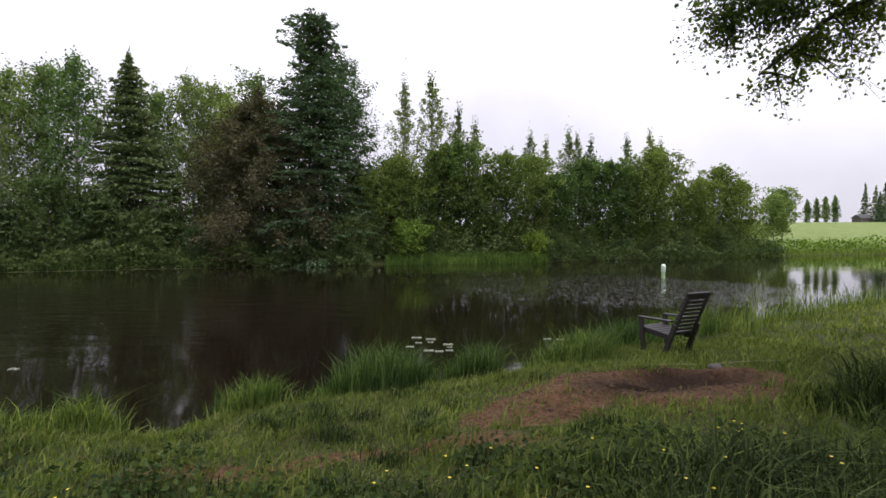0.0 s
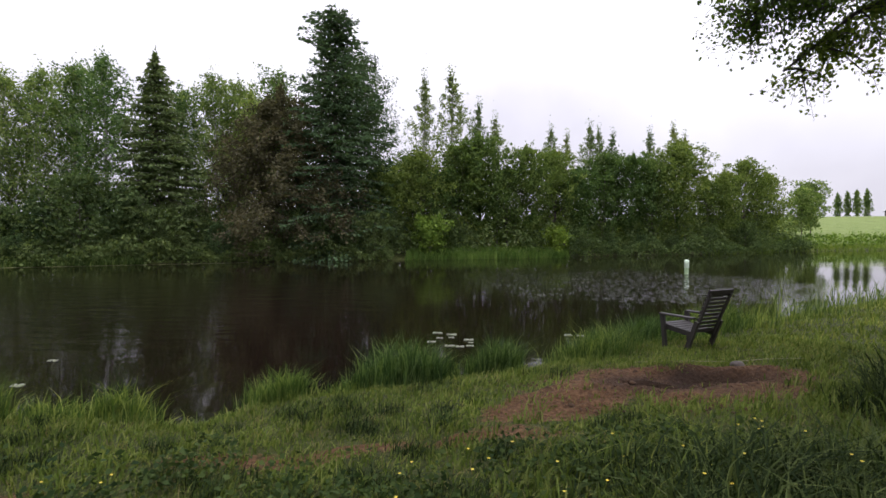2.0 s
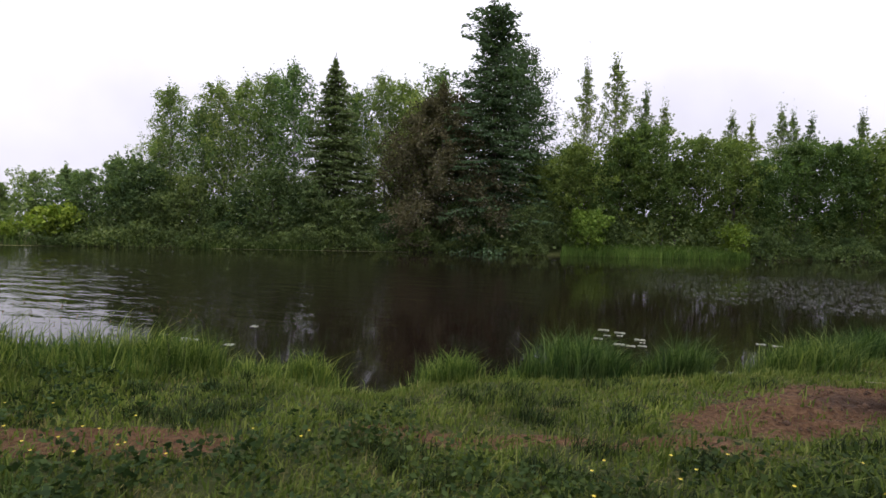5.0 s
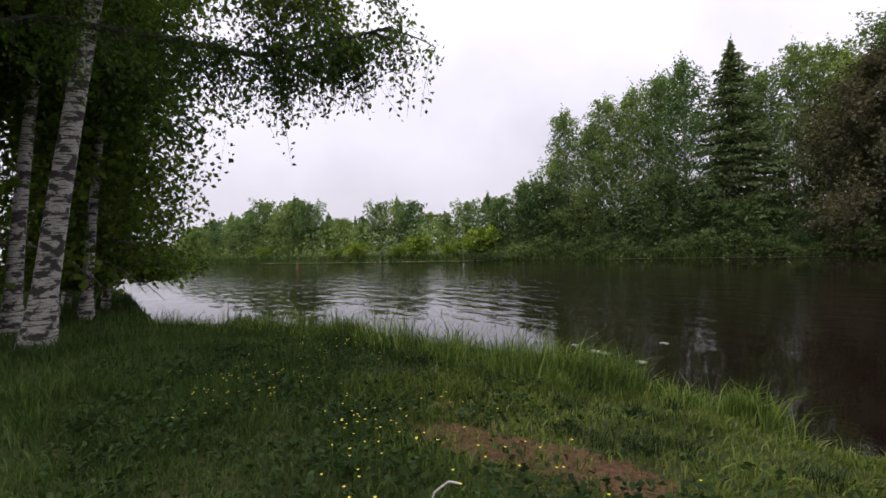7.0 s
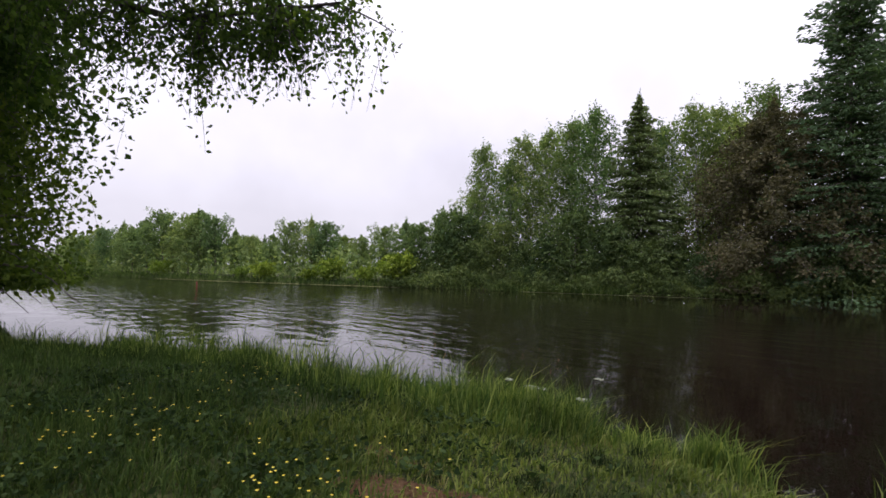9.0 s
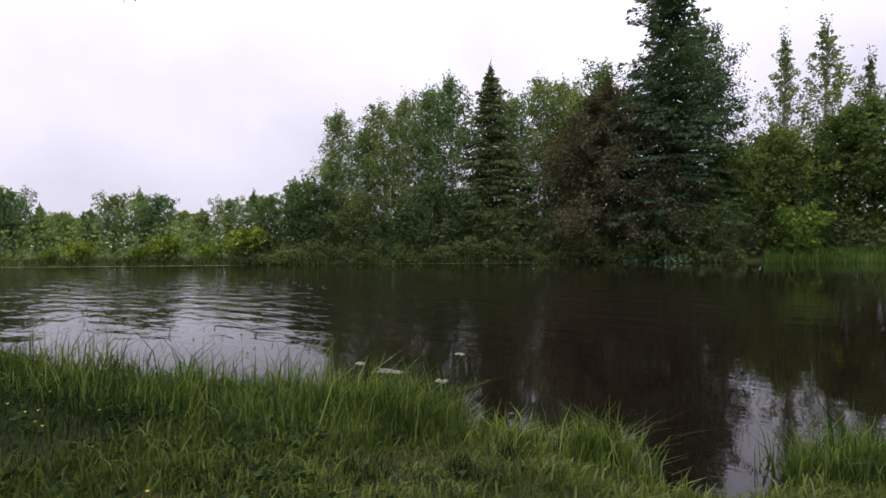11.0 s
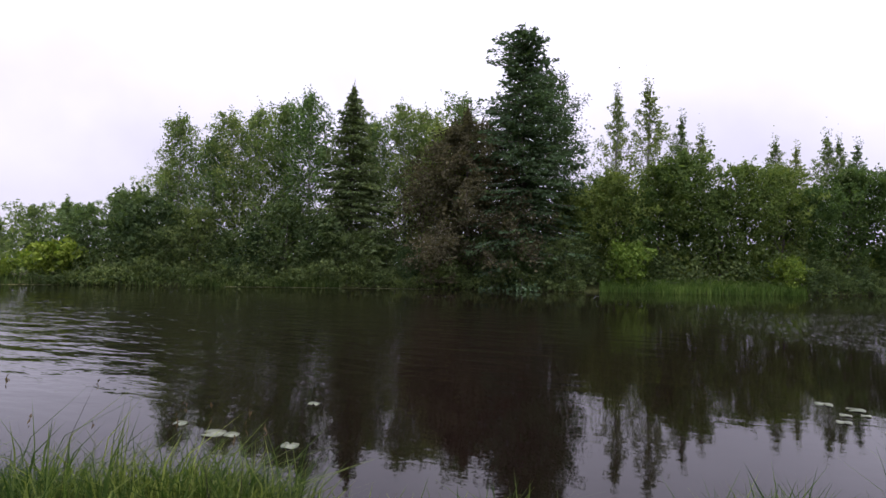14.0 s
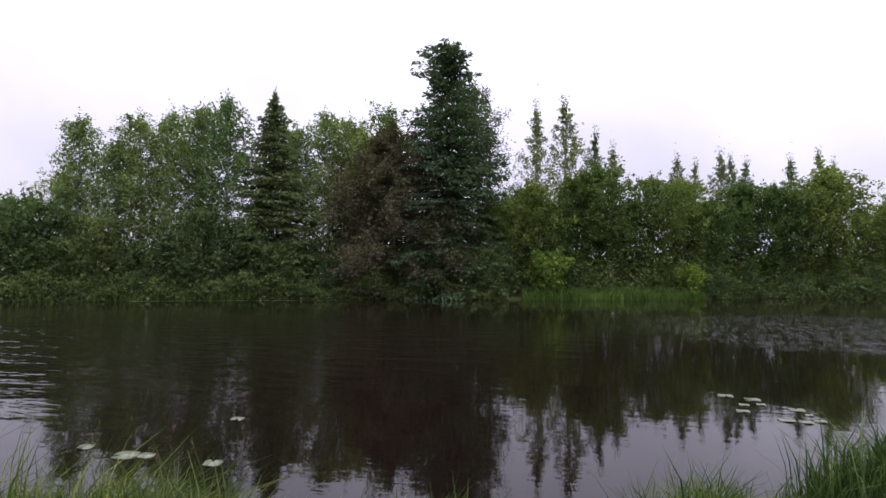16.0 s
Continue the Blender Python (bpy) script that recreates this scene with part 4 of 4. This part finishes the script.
    z = ground_z(x, y) - 0.01
    h = height(x, y) * rng.uniform(0.55, 1.25, len(x)) * np.clip(th[who], 0.45, cap)
    me = mesh_np(name, *blades(rng, x, y, z, h, np.full(len(x), width), bend), mat)
    return tagged(new(name, me), label, category, kind="stuff")


def meadow(x, y):
    """How tall the meadow stands: trodden by the water, taller away from the path."""
    tall = (0.5 + 0.5 * np.tanh((x - 3.6 + 0.4 * wave(x, y)) * 1.6)) * np.clip((6.4 - y) / 1.2, 0, 1)
    tall = np.maximum(tall * np.clip((x - 1.5) / 2.2, 0, 1), 0.55 * np.clip((4.3 - y) / 0.8, 0, 1) * np.clip((x - 0.2) / 1.2, 0, 1))
    west = np.clip((-5.0 - x) / 3.0, 0, 1)
    return 0.06 + 0.3 * tall + 0.14 * west + 0.02 * wave(x * 2, y * 2)


def lawn_keep(x, y):
    d = inland(x, y)
    worn = np.clip(1.15 - 1.25 * soil_mask(x, y), 0.02, 1)
    return np.where(d > 0.05, 1, 0) * worn


rng = np.random.default_rng(31)
grow("lawn_grass", rng, 112000, (-7, 5.5, 2.0, 9.5), lambda x, y: lawn_keep(x, y) * (1 - 0.85 * np.clip((meadow(x, y) - 0.14) / 0.12, 0, 1)), lambda x, y: np.clip(meadow(x, y) * 1.25, 0.055, 0.17), 0.0135, 0.75, M_LAWN, "short trodden green meadow grass on the bank")
grow("meadow_grass", rng, 56000, (-18, -5, -3.5, 6.0), lawn_keep, lambda x, y: meadow(x, y) * np.interp(x, [-14, -11], [0.7, 1.0]), 0.012, 0.6, M_MEADOW, "knee-high green meadow grass by the birches")
grow("meadow_grass", rng, 16000, (-40, -16, -7, 1.0), lawn_keep, lambda x, y: meadow(x, y) * 1.1, 0.022, 0.5, M_MEADOW, "green shore grass under the birches")
grow("meadow_grass", rng, 42000, (-9, -2.2, -2.0, 2.3), lawn_keep, lambda x, y: 0.12 + 0.05 * wave(x, y), 0.009, 0.7, M_MEADOW, "deep green meadow grass with flowers")
grow("tall_grass", rng, 84000, (0.3, 8.5, 1.6, 6.6), lambda x, y: lawn_keep(x, y) * np.clip((meadow(x, y) - 0.1) / 0.14, 0, 1) * np.clip((y - 1.6 + 0.3 * wave(x, y)) / 0.8, 0, 1) * np.clip((8.5 - x) / 1.5, 0, 1), lambda x, y: meadow(x, y) * 1.35, 0.014, 1.0, M_TALL_SHADED,
     "tall uncut grass beside the bare soil, coloured as in tree shade")
grow("shore_grass", rng, 60000, (4, 40, 6, 27), lambda x, y: np.clip((1.7 - inland(x, y)) / 0.8, 0, 1) * (inland(x, y) > 0), lambda x, y: 0.48 + 0.08 * wave(x, y), 0.014, 0.5, M_REED,
     "tall green grass along the shore downstream")
grow("lawn_grass", rng, 34000, (4.6, 18, 3.5, 17), lawn_keep, lambda x, y: 0.1 + 0 * x, 0.024, 0.7, M_LAWN, "short green meadow grass behind the shore")
grow("meadow_grass", np.random.default_rng(77), 24000, (-2.8, 9, -4.5, 2.6), lambda x, y: lawn_keep(x, y) * np.clip((y + 4.6 + wave(x, y)) / 2.0, 0, 1) * np.clip((2.7 - y) / 0.5, 0, 1), lambda x, y: 0.1 + 0.04 * wave(x, y), 0.014, 0.7, M_MEADOW, "green meadow grass beside the trodden path")
grow("meadow_grass", np.random.default_rng(78), 9000, (-24, 24, -16, -1.5), lambda x, y: lawn_keep(x, y) * np.clip((y + 16 + 3 * wave(x / 3, y / 3)) / 9, 0, 1) * np.clip((24 - np.abs(x)) / 8, 0, 1), lambda x, y: 0.16 + 0.05 * wave(x, y), 0.03, 0.6, M_MEADOW, "green meadow away from the water")
grow("dry_grass", rng, 14000, (-7, 5.5, 2.0, 9.0), lawn_keep, lambda x, y: 0.07 + 0 * x, 0.006, 0.9, M_DRY, "scattered dry straw between the green blades")


def bank_fringe(x, y):
    d = inland(x, y)
    clumpy = np.clip(0.25 + 0.9 * wave(x * 1.3 + 2, y * 1.3), 0, 1)
    west = np.clip((-5.1 - x) / 0.7, 0, 1)
    return ((d > -0.12) & (d < 0.5)) * np.maximum(0.25 * clumpy, west) + ((d >= 0.5) & (d < 1.3)) * 0.35 * west


grow("bank_grass", rng, 110000, (-17, -3.6, 0, 6.8), bank_fringe, lambda x, y: np.interp(x, [-14.5, -12, -9, -5.8, -4.6], [0.22, 0.34, 0.38, 0.36, 0.3]) + 0.2 * wave(x * 2.3, y * 1.9), 0.011, 0.6, M_REED, "long arching bank grass leaning over the water", cap=1.7)
grow("bank_grass", rng, 30000, (-4.4, 3.5, 5, 11), bank_fringe, lambda x, y: 0.24 + 0.06 * wave(x * 2, y), 0.009, 0.75, M_REED, "patchy bank grass at the water's edge", cap=1.3)


def lawn_tufts(rng, n):
    """Darker, taller tufts that the mower and the feet have missed."""
    tx, ty = scatter(rng, n, -6.5, 1.5, 2.6, 7.0)
    ok = (inland(tx, ty) > 0.5) & (soil_mask(tx, ty) < 0.3)
    tx, ty = tx[ok], ty[ok]
    m = len(tx) * 70
    who = rng.integers(0, len(tx), m)
    sp = rng.uniform(0.05, 0.14, len(tx))
    x, y = tx[who] + rng.normal(size=m) * sp[who], ty[who] + rng.normal(size=m) * sp[who] * 0.7
    h = rng.uniform(0.08, 0.2, len(tx))[who] * rng.uniform(0.5, 1.2, m)
    me = mesh_np("grass_tufts", *blades(rng, x, y, ground_z(x, y) - 0.01, h, np.full(m, 0.008), 0.8), M_TALL_SHADED)
    tagged(new("grass_tufts", me), "dark green tufts standing out of the short grass", "grass", kind="stuff")


lawn_tufts(rng, 170)


def seed_stems(rng, n):
    """Thin flowering stems with loose seed heads above the bank grass."""
    x, y = scatter(rng, n, -10, -5.5, 3.2, 5.2)
    k = (inland(x, y) > -0.1) & (inland(x, y) < 0.7)
    x, y = x[k], y[k]
    z = ground_z(x, y)
    h = rng.uniform(0.7, 1.0, len(x))
    v1, f1 = blades(rng, x, y, z, h, np.full(len(x), 0.005), 0.25)
    tips = v1.reshape(-1, 5, 3)[:, 4]
    heads = np.repeat(tips, 6, 0) - np.column_stack([np.zeros((len(tips) * 6, 2)), rng.uniform(-0.01, 0.1, len(tips) * 6)])
    me = mesh_np("grass_stems", v1, f1, M_SEED)
    tagged(new("grass_stems", me), "thin brownish flowering stems above the bank grass", "grass", kind="stuff")
    up = np.repeat(np.array([[0.2, 0.1, 1.0]]), len(heads), 0)
    me = mesh_np("seed_heads", *cards(rng, heads + rng.normal(size=heads.shape) * 0.006, 0.035, slim=0.3, along=up), M_SEED)
    tagged(new("seed_heads", me), "small purplish brown grass seed heads", "grass", kind="stuff")


seed_stems(rng, 100)


def grass_clump(rng, x, y, rx, ry, n, h, label, lean=(0.3, 0.1)):
    a, r = rng.uniform(0, 6.283, n), np.sqrt(rng.random(n))
    px, py = x + rx * r * np.cos(a), y + ry * r * np.sin(a)
    tuft = rng.integers(0, 16, n)
    px += rng.normal(size=16)[tuft] * rx * 0.35
    py += rng.normal(size=16)[tuft] * ry * 0.35
    hh = h * (1.0 - 0.35 * r ** 2) * rng.uniform(0.5, 1.2, n) * rng.uniform(0.65, 1.2, 16)[tuft]
    z = np.maximum(ground_z(px, py), -0.1) - 0.02
    me = mesh_np("grass_clump", *blades(rng, px, py, z, hh, np.full(n, 0.0115), 0.6, lean), M_REED)
    tagged(new("grass_clump", me), label, "grass", "bank grass clumps", kind="stuff")


for cx, cy, rx, ry, n, h in [(-2.6, 6.4, 0.3, 0.26, 1200, 0.58), (-1.2, 6.95, 0.5, 0.3, 1600, 0.7), (-1.85, 6.75, 0.3, 0.18, 260, 0.3),
                             (-0.75, 7.25, 0.35, 0.22, 600, 0.5), (0.2, 7.6, 0.34, 0.24, 1200, 0.74), (1.6, 8.35, 0.55, 0.36, 1300, 0.6), (1.95, 8.9, 0.5, 0.35, 1100, 0.66),
                             (2.75, 9.7, 0.6, 0.4, 1500, 0.66), (3.7, 10.3, 0.7, 0.45, 1300, 0.6), (4.6, 10.8, 0.6, 0.4, 900, 0.55), (3.4, 9.3, 0.4, 0.3, 400, 0.36),
                             (-4.1, 5.62, 0.26, 0.18, 760, 0.52), (-4.85, 5.5, 0.4, 0.2, 700, 0.38), (-5.85, 5.22, 0.5, 0.32, 2000, 0.66), (-6.5, 5.0, 0.55, 0.3, 1200, 0.5),
                             (-7.4, 4.75, 0.6, 0.34, 1100, 0.5), (-8.6, 4.4, 0.6, 0.3, 800, 0.46), (-11.0, 3.5, 0.8, 0.35, 1500, 0.55), (-13.4, 2.0, 0.8, 0.4, 1300, 0.6)]:
    grass_clump(rng, cx, cy, rx, ry, n, h, "arching clump of long green grass on the waterline")


# reeds and sedge along the far bank
def far_reeds(rng, n, x0, x1, h, off, label, mat=M_FARREED):
    x = rng.uniform(x0, x1, n)
    y = np.interp(x, FAR_BANK[:, 0], FAR_BANK[:, 1]) + rng.uniform(off[0], off[1], n)
    z = np.maximum(ground_z(x, y), -0.05)
    me = mesh_np("reeds", *blades(rng, x, y, z, h * rng.uniform(0.5, 1.2, n), np.full(n, 0.06), 0.4), mat)
    tagged(new("reeds", me), label, "reeds", kind="stuff")


far_reeds(rng, 5000, -7, 7.5, 0.75, (-0.6, 2.6), "bright green reed bed on the far bank")
far_reeds(rng, 2200, -36, -26, 0.7, (-0.8, 0.6), "low green sedge under the far trees", M_MEADOW)
far_reeds(rng, 2500, 22, 60, 0.6, (-0.4, 2.0), "low sedge along the far waterline")
far_reeds(rng, 4000, -120, -38, 0.7, (-0.5, 1.2), "shore sedge upstream", M_MEADOW)


def floating_belt(rng, pts, n, wide):
    pts = np.array(pts, float)
    s = rng.uniform(0, 1, n)
    q = np.linspace(0, 1, len(pts))
    x, y = np.interp(s, q, pts[:, 0]), np.interp(s, q, pts[:, 1]) + rng.normal(size=n) * wide
    c = np.column_stack([x, y, np.full(n, 0.012)])
    ang = rng.uniform(0, 6.283, n)
    a = np.column_stack([np.cos(ang), np.sin(ang), np.zeros(n)]) * 0.16
    b = np.column_stack([-np.sin(ang), np.cos(ang), np.zeros(n)]) * 0.12
    v = np.stack([c - a, c + b, c + a, c - b], 1).reshape(-1, 3)
    tagged(new("floating_leaves", mesh_np("floating_leaves", v, np.arange(4 * n).reshape(n, 4), M_SCUM)), "pale belt of floating leaves along the far bank", "water plants", kind="stuff")


floating_belt(rng, [(-33, 33.0), (-26, 36.4), (-19, 39.6)], 900, 0.12)
floating_belt(rng, [(-76, 11.6), (-64, 17.0), (-44, 27.4)], 1300, 0.2)


# ---- wild flowers and weeds ----
def weeds(rng, n, box, keep, size, label):
    x, y = scatter(rng, n, *box)
    k = keep(x, y) > rng.random(n)
    x, y = x[k], y[k]
    m = len(x)
    per = 6
    c = np.repeat(np.column_stack([x, y, ground_z(x, y)]), per, 0)
    ang = rng.uniform(0, 6.283, m * per)
    rr = rng.uniform(0.02, 0.1, m * per)
    c[:, 0] += rr * np.cos(ang)
    c[:, 1] += rr * np.sin(ang)
    c[:, 2] += rng.uniform(0.04, 0.17, m * per)
    al = np.column_stack([np.cos(ang), np.sin(ang), np.full(m * per, 0.2)])
    me = mesh_np("weeds", *cards(rng, c, size, slim=0.7, along=al), M_WEED_SHADED)
    tagged(new("weeds", me), label, "weeds", kind="stuff")


weeds(rng, 5200, (-10, -2.0, -0.5, 4.4), lambda x, y: lawn_keep(x, y) * np.clip(0.35 + 0.5 * wave(x * 1.7, y * 1.7), 0.05, 1) * np.clip((4.6 - y) / 2.5, 0, 1), 0.06, "broad-leaved weeds in the meadow, green darkened for shade")
weeds(rng, 2600, (-2.5, 4.5, 2.0, 4.4), lambda x, y: lawn_keep(x, y) * np.clip(0.4 + 0.6 * wave(x, y), 0, 1), 0.05, "broad-leaved weeds in the grass")


def buttercups(rng, n, box, keep):
    x, y = scatter(rng, n, *box)
    k = keep(x, y) > rng.random(n)
    x, y = x[k], y[k]
    z = ground_z(x, y) + rng.uniform(0.12, 0.3, len(x))
    vs, fs, m = [], [], 0
    for px, py, pz in zip(x, y, z):
        a = np.arange(5) * 1.2566 + rng.uniform(0, 1)
        rim = np.column_stack([px + 0.012 * np.cos(a), py + 0.012 * np.sin(a), pz + 0.006 + 0 * a])
        vs.append(np.vstack([[px, py, pz - 0.002], rim]))
        fs.append(np.column_stack([np.zeros(5, int), 1 + np.arange(5), 1 + (np.arange(5) + 1) % 5]) + m)
        m += 6
    tagged(new("buttercups", mesh_np("buttercups", np.concatenate(vs), np.concatenate(fs), M_YELLOW)), "small yellow buttercups dotted through the grass", "flowers", kind="stuff")


buttercups(rng, 640, (-9, -2.5, 0.3, 4), lambda x, y: lawn_keep(x, y) * np.clip((3.6 - y) / 1.0, 0, 1) * np.clip(0.3 + wave(x, y), 0, 1))
buttercups(rng, 90, (-0.5, 2.5, 2.6, 4.2), lambda x, y: lawn_keep(x, y) * 0.4)


# ---- things ----
def board(cx, cy, cz, lx, ly, lz, rot=None, edge=0.006):
    bm = bmesh.new()
    bmesh.ops.create_cube(bm, size=1)
    bmesh.ops.scale(bm, vec=(lx, ly, lz), verts=bm.verts)
    bmesh.ops.bevel(bm, geom=bm.edges[:], offset=edge, segments=2, affect="EDGES", profile=0.6)
    if rot:
        bmesh.ops.rotate(bm, matrix=Euler([radians(a) for a in rot]).to_matrix(), verts=bm.verts)
    bmesh.ops.translate(bm, vec=(cx, cy, cz), verts=bm.verts)
    return bm


def garden_chair(x, y, turn):
    zg = float(ground_z(np.array([x]), np.array([y]))[0])
    root = tagged(new("garden_chair"), "dark weathered wooden garden chair with a slatted reclined back", "chair")
    root.matrix_basis = pose(x, y, zg - 0.01, 0, 0, turn)
    half = 0.29
    tilt = 24.0
    tn = math.tan(radians(tilt))
    for sx in (-1, 1):
        part("leg", board(sx * half, 0.3, 0.27, 0.05, 0.075, 0.56, (-6, 0, 0)), M_WOOD, root)
        part("leg", board(sx * (half - 0.02), -0.24, 0.25, 0.05, 0.075, 0.54, (22, 0, 0)), M_WOOD, root)
        part("armrest", board(sx * (half + 0.02), 0.02, 0.555, 0.095, 0.66, 0.028), M_WOOD, root)
        part("side_rail", board(sx * (half - 0.045), 0.03, 0.3, 0.03, 0.62, 0.075, (7, 0, 0)), M_WOOD, root)
        part("back_post", board(sx * (half - 0.06), -0.24 - 0.335 * tn, 0.6, 0.045, 0.035, 0.78, (tilt, 0, 0)), M_WOOD, root)
    for i in range(6):
        yy = 0.34 - i * 0.105
        part("seat_slat", board(0, yy, 0.35 + 0.12 * (yy - 0.1), 0.54, 0.085, 0.02, (7, 0, 0)), M_WOOD, root)
    for i in range(10):
        s = 0.34 + i * 0.066
        part("back_slat", board(0, -0.235 - (s - 0.3) * tn + 0.025, s, 0.5, 0.018, 0.046, (tilt, 0, 0)), M_WOOD, root)
    part("top_rail", board(0, -0.235 - 0.7 * tn, 0.99, 0.54, 0.035, 0.075, (tilt, 0, 0)), M_WOOD, root)
    part("front_apron", board(0, 0.33, 0.31, 0.54, 0.025, 0.09), M_WOOD, root)
    return root


garden_chair(3.27, 8.45, 30).scale = (0.94, 0.94, 0.94)


def marker_post(x, y):
    root = tagged(new("marker_post"), "pale green marker post standing in the river", "post")
    root.matrix_basis = pose(x, y, 0, 0, 1.0, 0)
    line = np.column_stack([np.zeros(4), np.zeros(4), [-1.5, -0.4, 0.1, 0.34]])
    put("shaft", smooth(mesh_np("shaft", *tube(line, [0.1, 0.1, 0.1, 0.1], 16), M_POST_LOW)), root)
    line = np.column_stack([np.zeros(6), np.zeros(6), [0.33, 0.34, 0.68, 0.73, 0.76, 0.765]])
    put("cap", smooth(mesh_np("cap", *tube(line, [0.1, 0.115, 0.115, 0.105, 0.06, 0.001], 16), M_POST)), root, "whitish painted cap")


marker_post(10.6, 28.8)


def spar_buoy(x, y):
    root = tagged(new("spar_buoy"), "faded red spar buoy floating upstream", "buoy")
    root.matrix_basis = pose(x, y, 0, 0, 3, 0)
    line = np.column_stack([np.zeros(6), np.zeros(6), [-1.0, 0.0, 0.42, 0.48, 0.54, 0.55]])
    put("spar", smooth(mesh_np("spar", *tube(line, [0.06, 0.06, 0.055, 0.045, 0.03, 0.001], 12), M_RED)), root)


spar_buoy(-47.0, 10.3)


def lily_pad(x, y, r, turn):
    r *= 0.85
    a = np.linspace(radians(14), radians(346), 26) + turn
    rim = np.column_stack([x + r * np.cos(a), y + r * np.sin(a), 0.012 + 0.006 * np.sin(a * 3)])
    low = rim - [0, 0, 0.008]
    c = np.array([[x, y, 0.016], [x, y, 0.006]])
    v = np.vstack([c, rim, low])
    n = len(a)
    f = [(0, 2 + i, 3 + i) for i in range(n - 1)] + [(1, 3 + n + i, 2 + n + i) for i in range(n - 1)]
    f += [(2 + i, 2 + n + i, 3 + n + i) for i in range(n - 1)] + [(2 + i, 3 + n + i, 3 + i) for i in range(n - 1)]
    tagged(new("lily_pad", mesh_np("lily_pad", v, np.array(f), M_PAD)), "pale green water lily pad floating flat", "lily pad", "floating lily pads")


rng = np.random.default_rng(77)
for x, y, r in [(-1.01, 11.37, 0.13), (-0.69, 11.2, 0.13), (-0.3, 10.67, 0.12), (-0.64, 10.07, 0.12), (-0.44, 10.02, 0.1), (-0.25, 10.1, 0.09), (-1.04, 10.42, 0.1),
                (-0.91, 10.82, 0.08), (-0.67, 10.89, 0.07), (-0.25, 10.4, 0.06), (-8.33, 7.05, 0.1), (-7.71, 6.94, 0.15), (-7.5, 6.98, 0.1), (-6.71, 6.96, 0.11), (-7.45, 8.4, 0.1),
                (1.8, 11.3, 0.1), (2.05, 11.25, 0.1), (2.3, 11.2, 0.08)]:
    lily_pad(x, y, r, rng.uniform(0, 6))


def field_stone(x, y, sx, sy, sz):
    bm = bmesh.new()
    bmesh.ops.create_icosphere(bm, subdivisions=3, radius=1)
    for v in bm.verts:
        v.co *= 1 + 0.16 * noise.noise(v.co * 1.6)
        v.co.x *= sx
        v.co.y *= sy
        v.co.z *= sz
    me = bpy.data.meshes.new("stone")
    bm.to_mesh(me)
    bm.free()
    me.materials.append(M_STONE)
    smooth(me)
    ob = tagged(new("stone", me), "rounded grey stone at the edge of the dug soil", "stone")
    ob.location = (x, y, float(ground_z(np.array([x]), np.array([y]))[0]) + sz * 0.5)


field_stone(3.35, 7.08, 0.09, 0.07, 0.05)


def rod(name, pts, radius, mat, label, category):
    p = np.array(pts, float)
    q = np.linspace(0, 1, len(p))
    s = np.linspace(0, 1, 30)
    line = np.column_stack([np.interp(s, q, p[:, i]) for i in range(3)])
    line[:, 2] += ground_z(line[:, 0], line[:, 1])
    tagged(new(name, smooth(mesh_np(name, *tube(line, np.full(30, radius), 8), mat))), label, category)


rod("rope", [(2.1, 7.33, 0.05), (2.8, 7.3, 0.05), (3.5, 7.28, 0.04), (4.3, 7.27, 0.03)], 0.005, M_ROPE, "pale straw-coloured rope lying across the grass", "rope")
rod("dead_branch", [(-3.86, 1.82, 0.02), (-3.85, 1.86, 0.12), (-3.78, 1.93, 0.2), (-3.7, 1.97, 0.21)], 0.008, M_STICK, "bleached bent dead branch sticking up from the grass", "branch")


def soil_clods(rng, n):
    """Crumbs and clods of dug earth lying on the bare patch."""
    a, q = rng.uniform(0, 6.283, n), np.sqrt(rng.random(n))
    x, y = 2.0 + 1.7 * q * np.cos(a), 6.05 + 1.05 * q * np.sin(a)
    z = ground_z(x, y)
    s = rng.gamma(1.6, 0.0045, n) + 0.003
    octa = np.array([(1, 0, 0), (0, 1, 0), (-1, 0, 0), (0, -1, 0), (0, 0, 0.8), (0, 0, -0.6)])
    v = np.column_stack([x, y, z + s * 0.3])[:, None, :] + octa[None] * s[:, None, None] * rng.uniform(0.6, 1.3, (n, 6, 1))
    tri = np.array([(0, 1, 4), (1, 2, 4), (2, 3, 4), (3, 0, 4), (1, 0, 5), (2, 1, 5), (3, 2, 5), (0, 3, 5)])
    f = (np.arange(n)[:, None, None] * 6 + tri[None]).reshape(-1, 3)
    tagged(new("soil_clods", mesh_np("soil_clods", v.reshape(-1, 3), f, M_SOIL)), "loose brown clods on the dug earth", "soil", kind="stuff")


soil_clods(rng, 2600)


def hill_house(x, y, turn):
    zg = float(ground_z(np.array([x]), np.array([y]))[0])
    root = tagged(new("house"), "low dark-roofed farm building on the hilltop", "house")
    root.matrix_basis = pose(x, y, zg - 0.1, 0, 0, turn) @ Matrix.Scale(0.62, 4)
    part("wall", board(0, 0, 0.9, 6, 4, 1.8, edge=0.03), M_TRUNK, root)
    bm = bmesh.new()
    vs = [bm.verts.new(c) for c in [(-3.4, -2.4, 1.7), (3.4, -2.4, 1.7), (3.4, 2.4, 1.7), (-3.4, 2.4, 1.7), (-3.4, 0, 3.3), (3.4, 0, 3.3)]]
    for idx in [(0, 1, 5, 4), (2, 3, 4, 5), (0, 4, 3), (1, 2, 5), (0, 3, 2, 1)]:
        bm.faces.new([vs[i] for i in idx])
    part("roof", bm, M_ROOF, root)
    for wx in (-1.6, 1.4):
        part("window", board(wx, -2.02, 1.0, 0.8, 0.08, 0.7), M_ROOF, root)


hill_house(103.5, 143.0, 15)
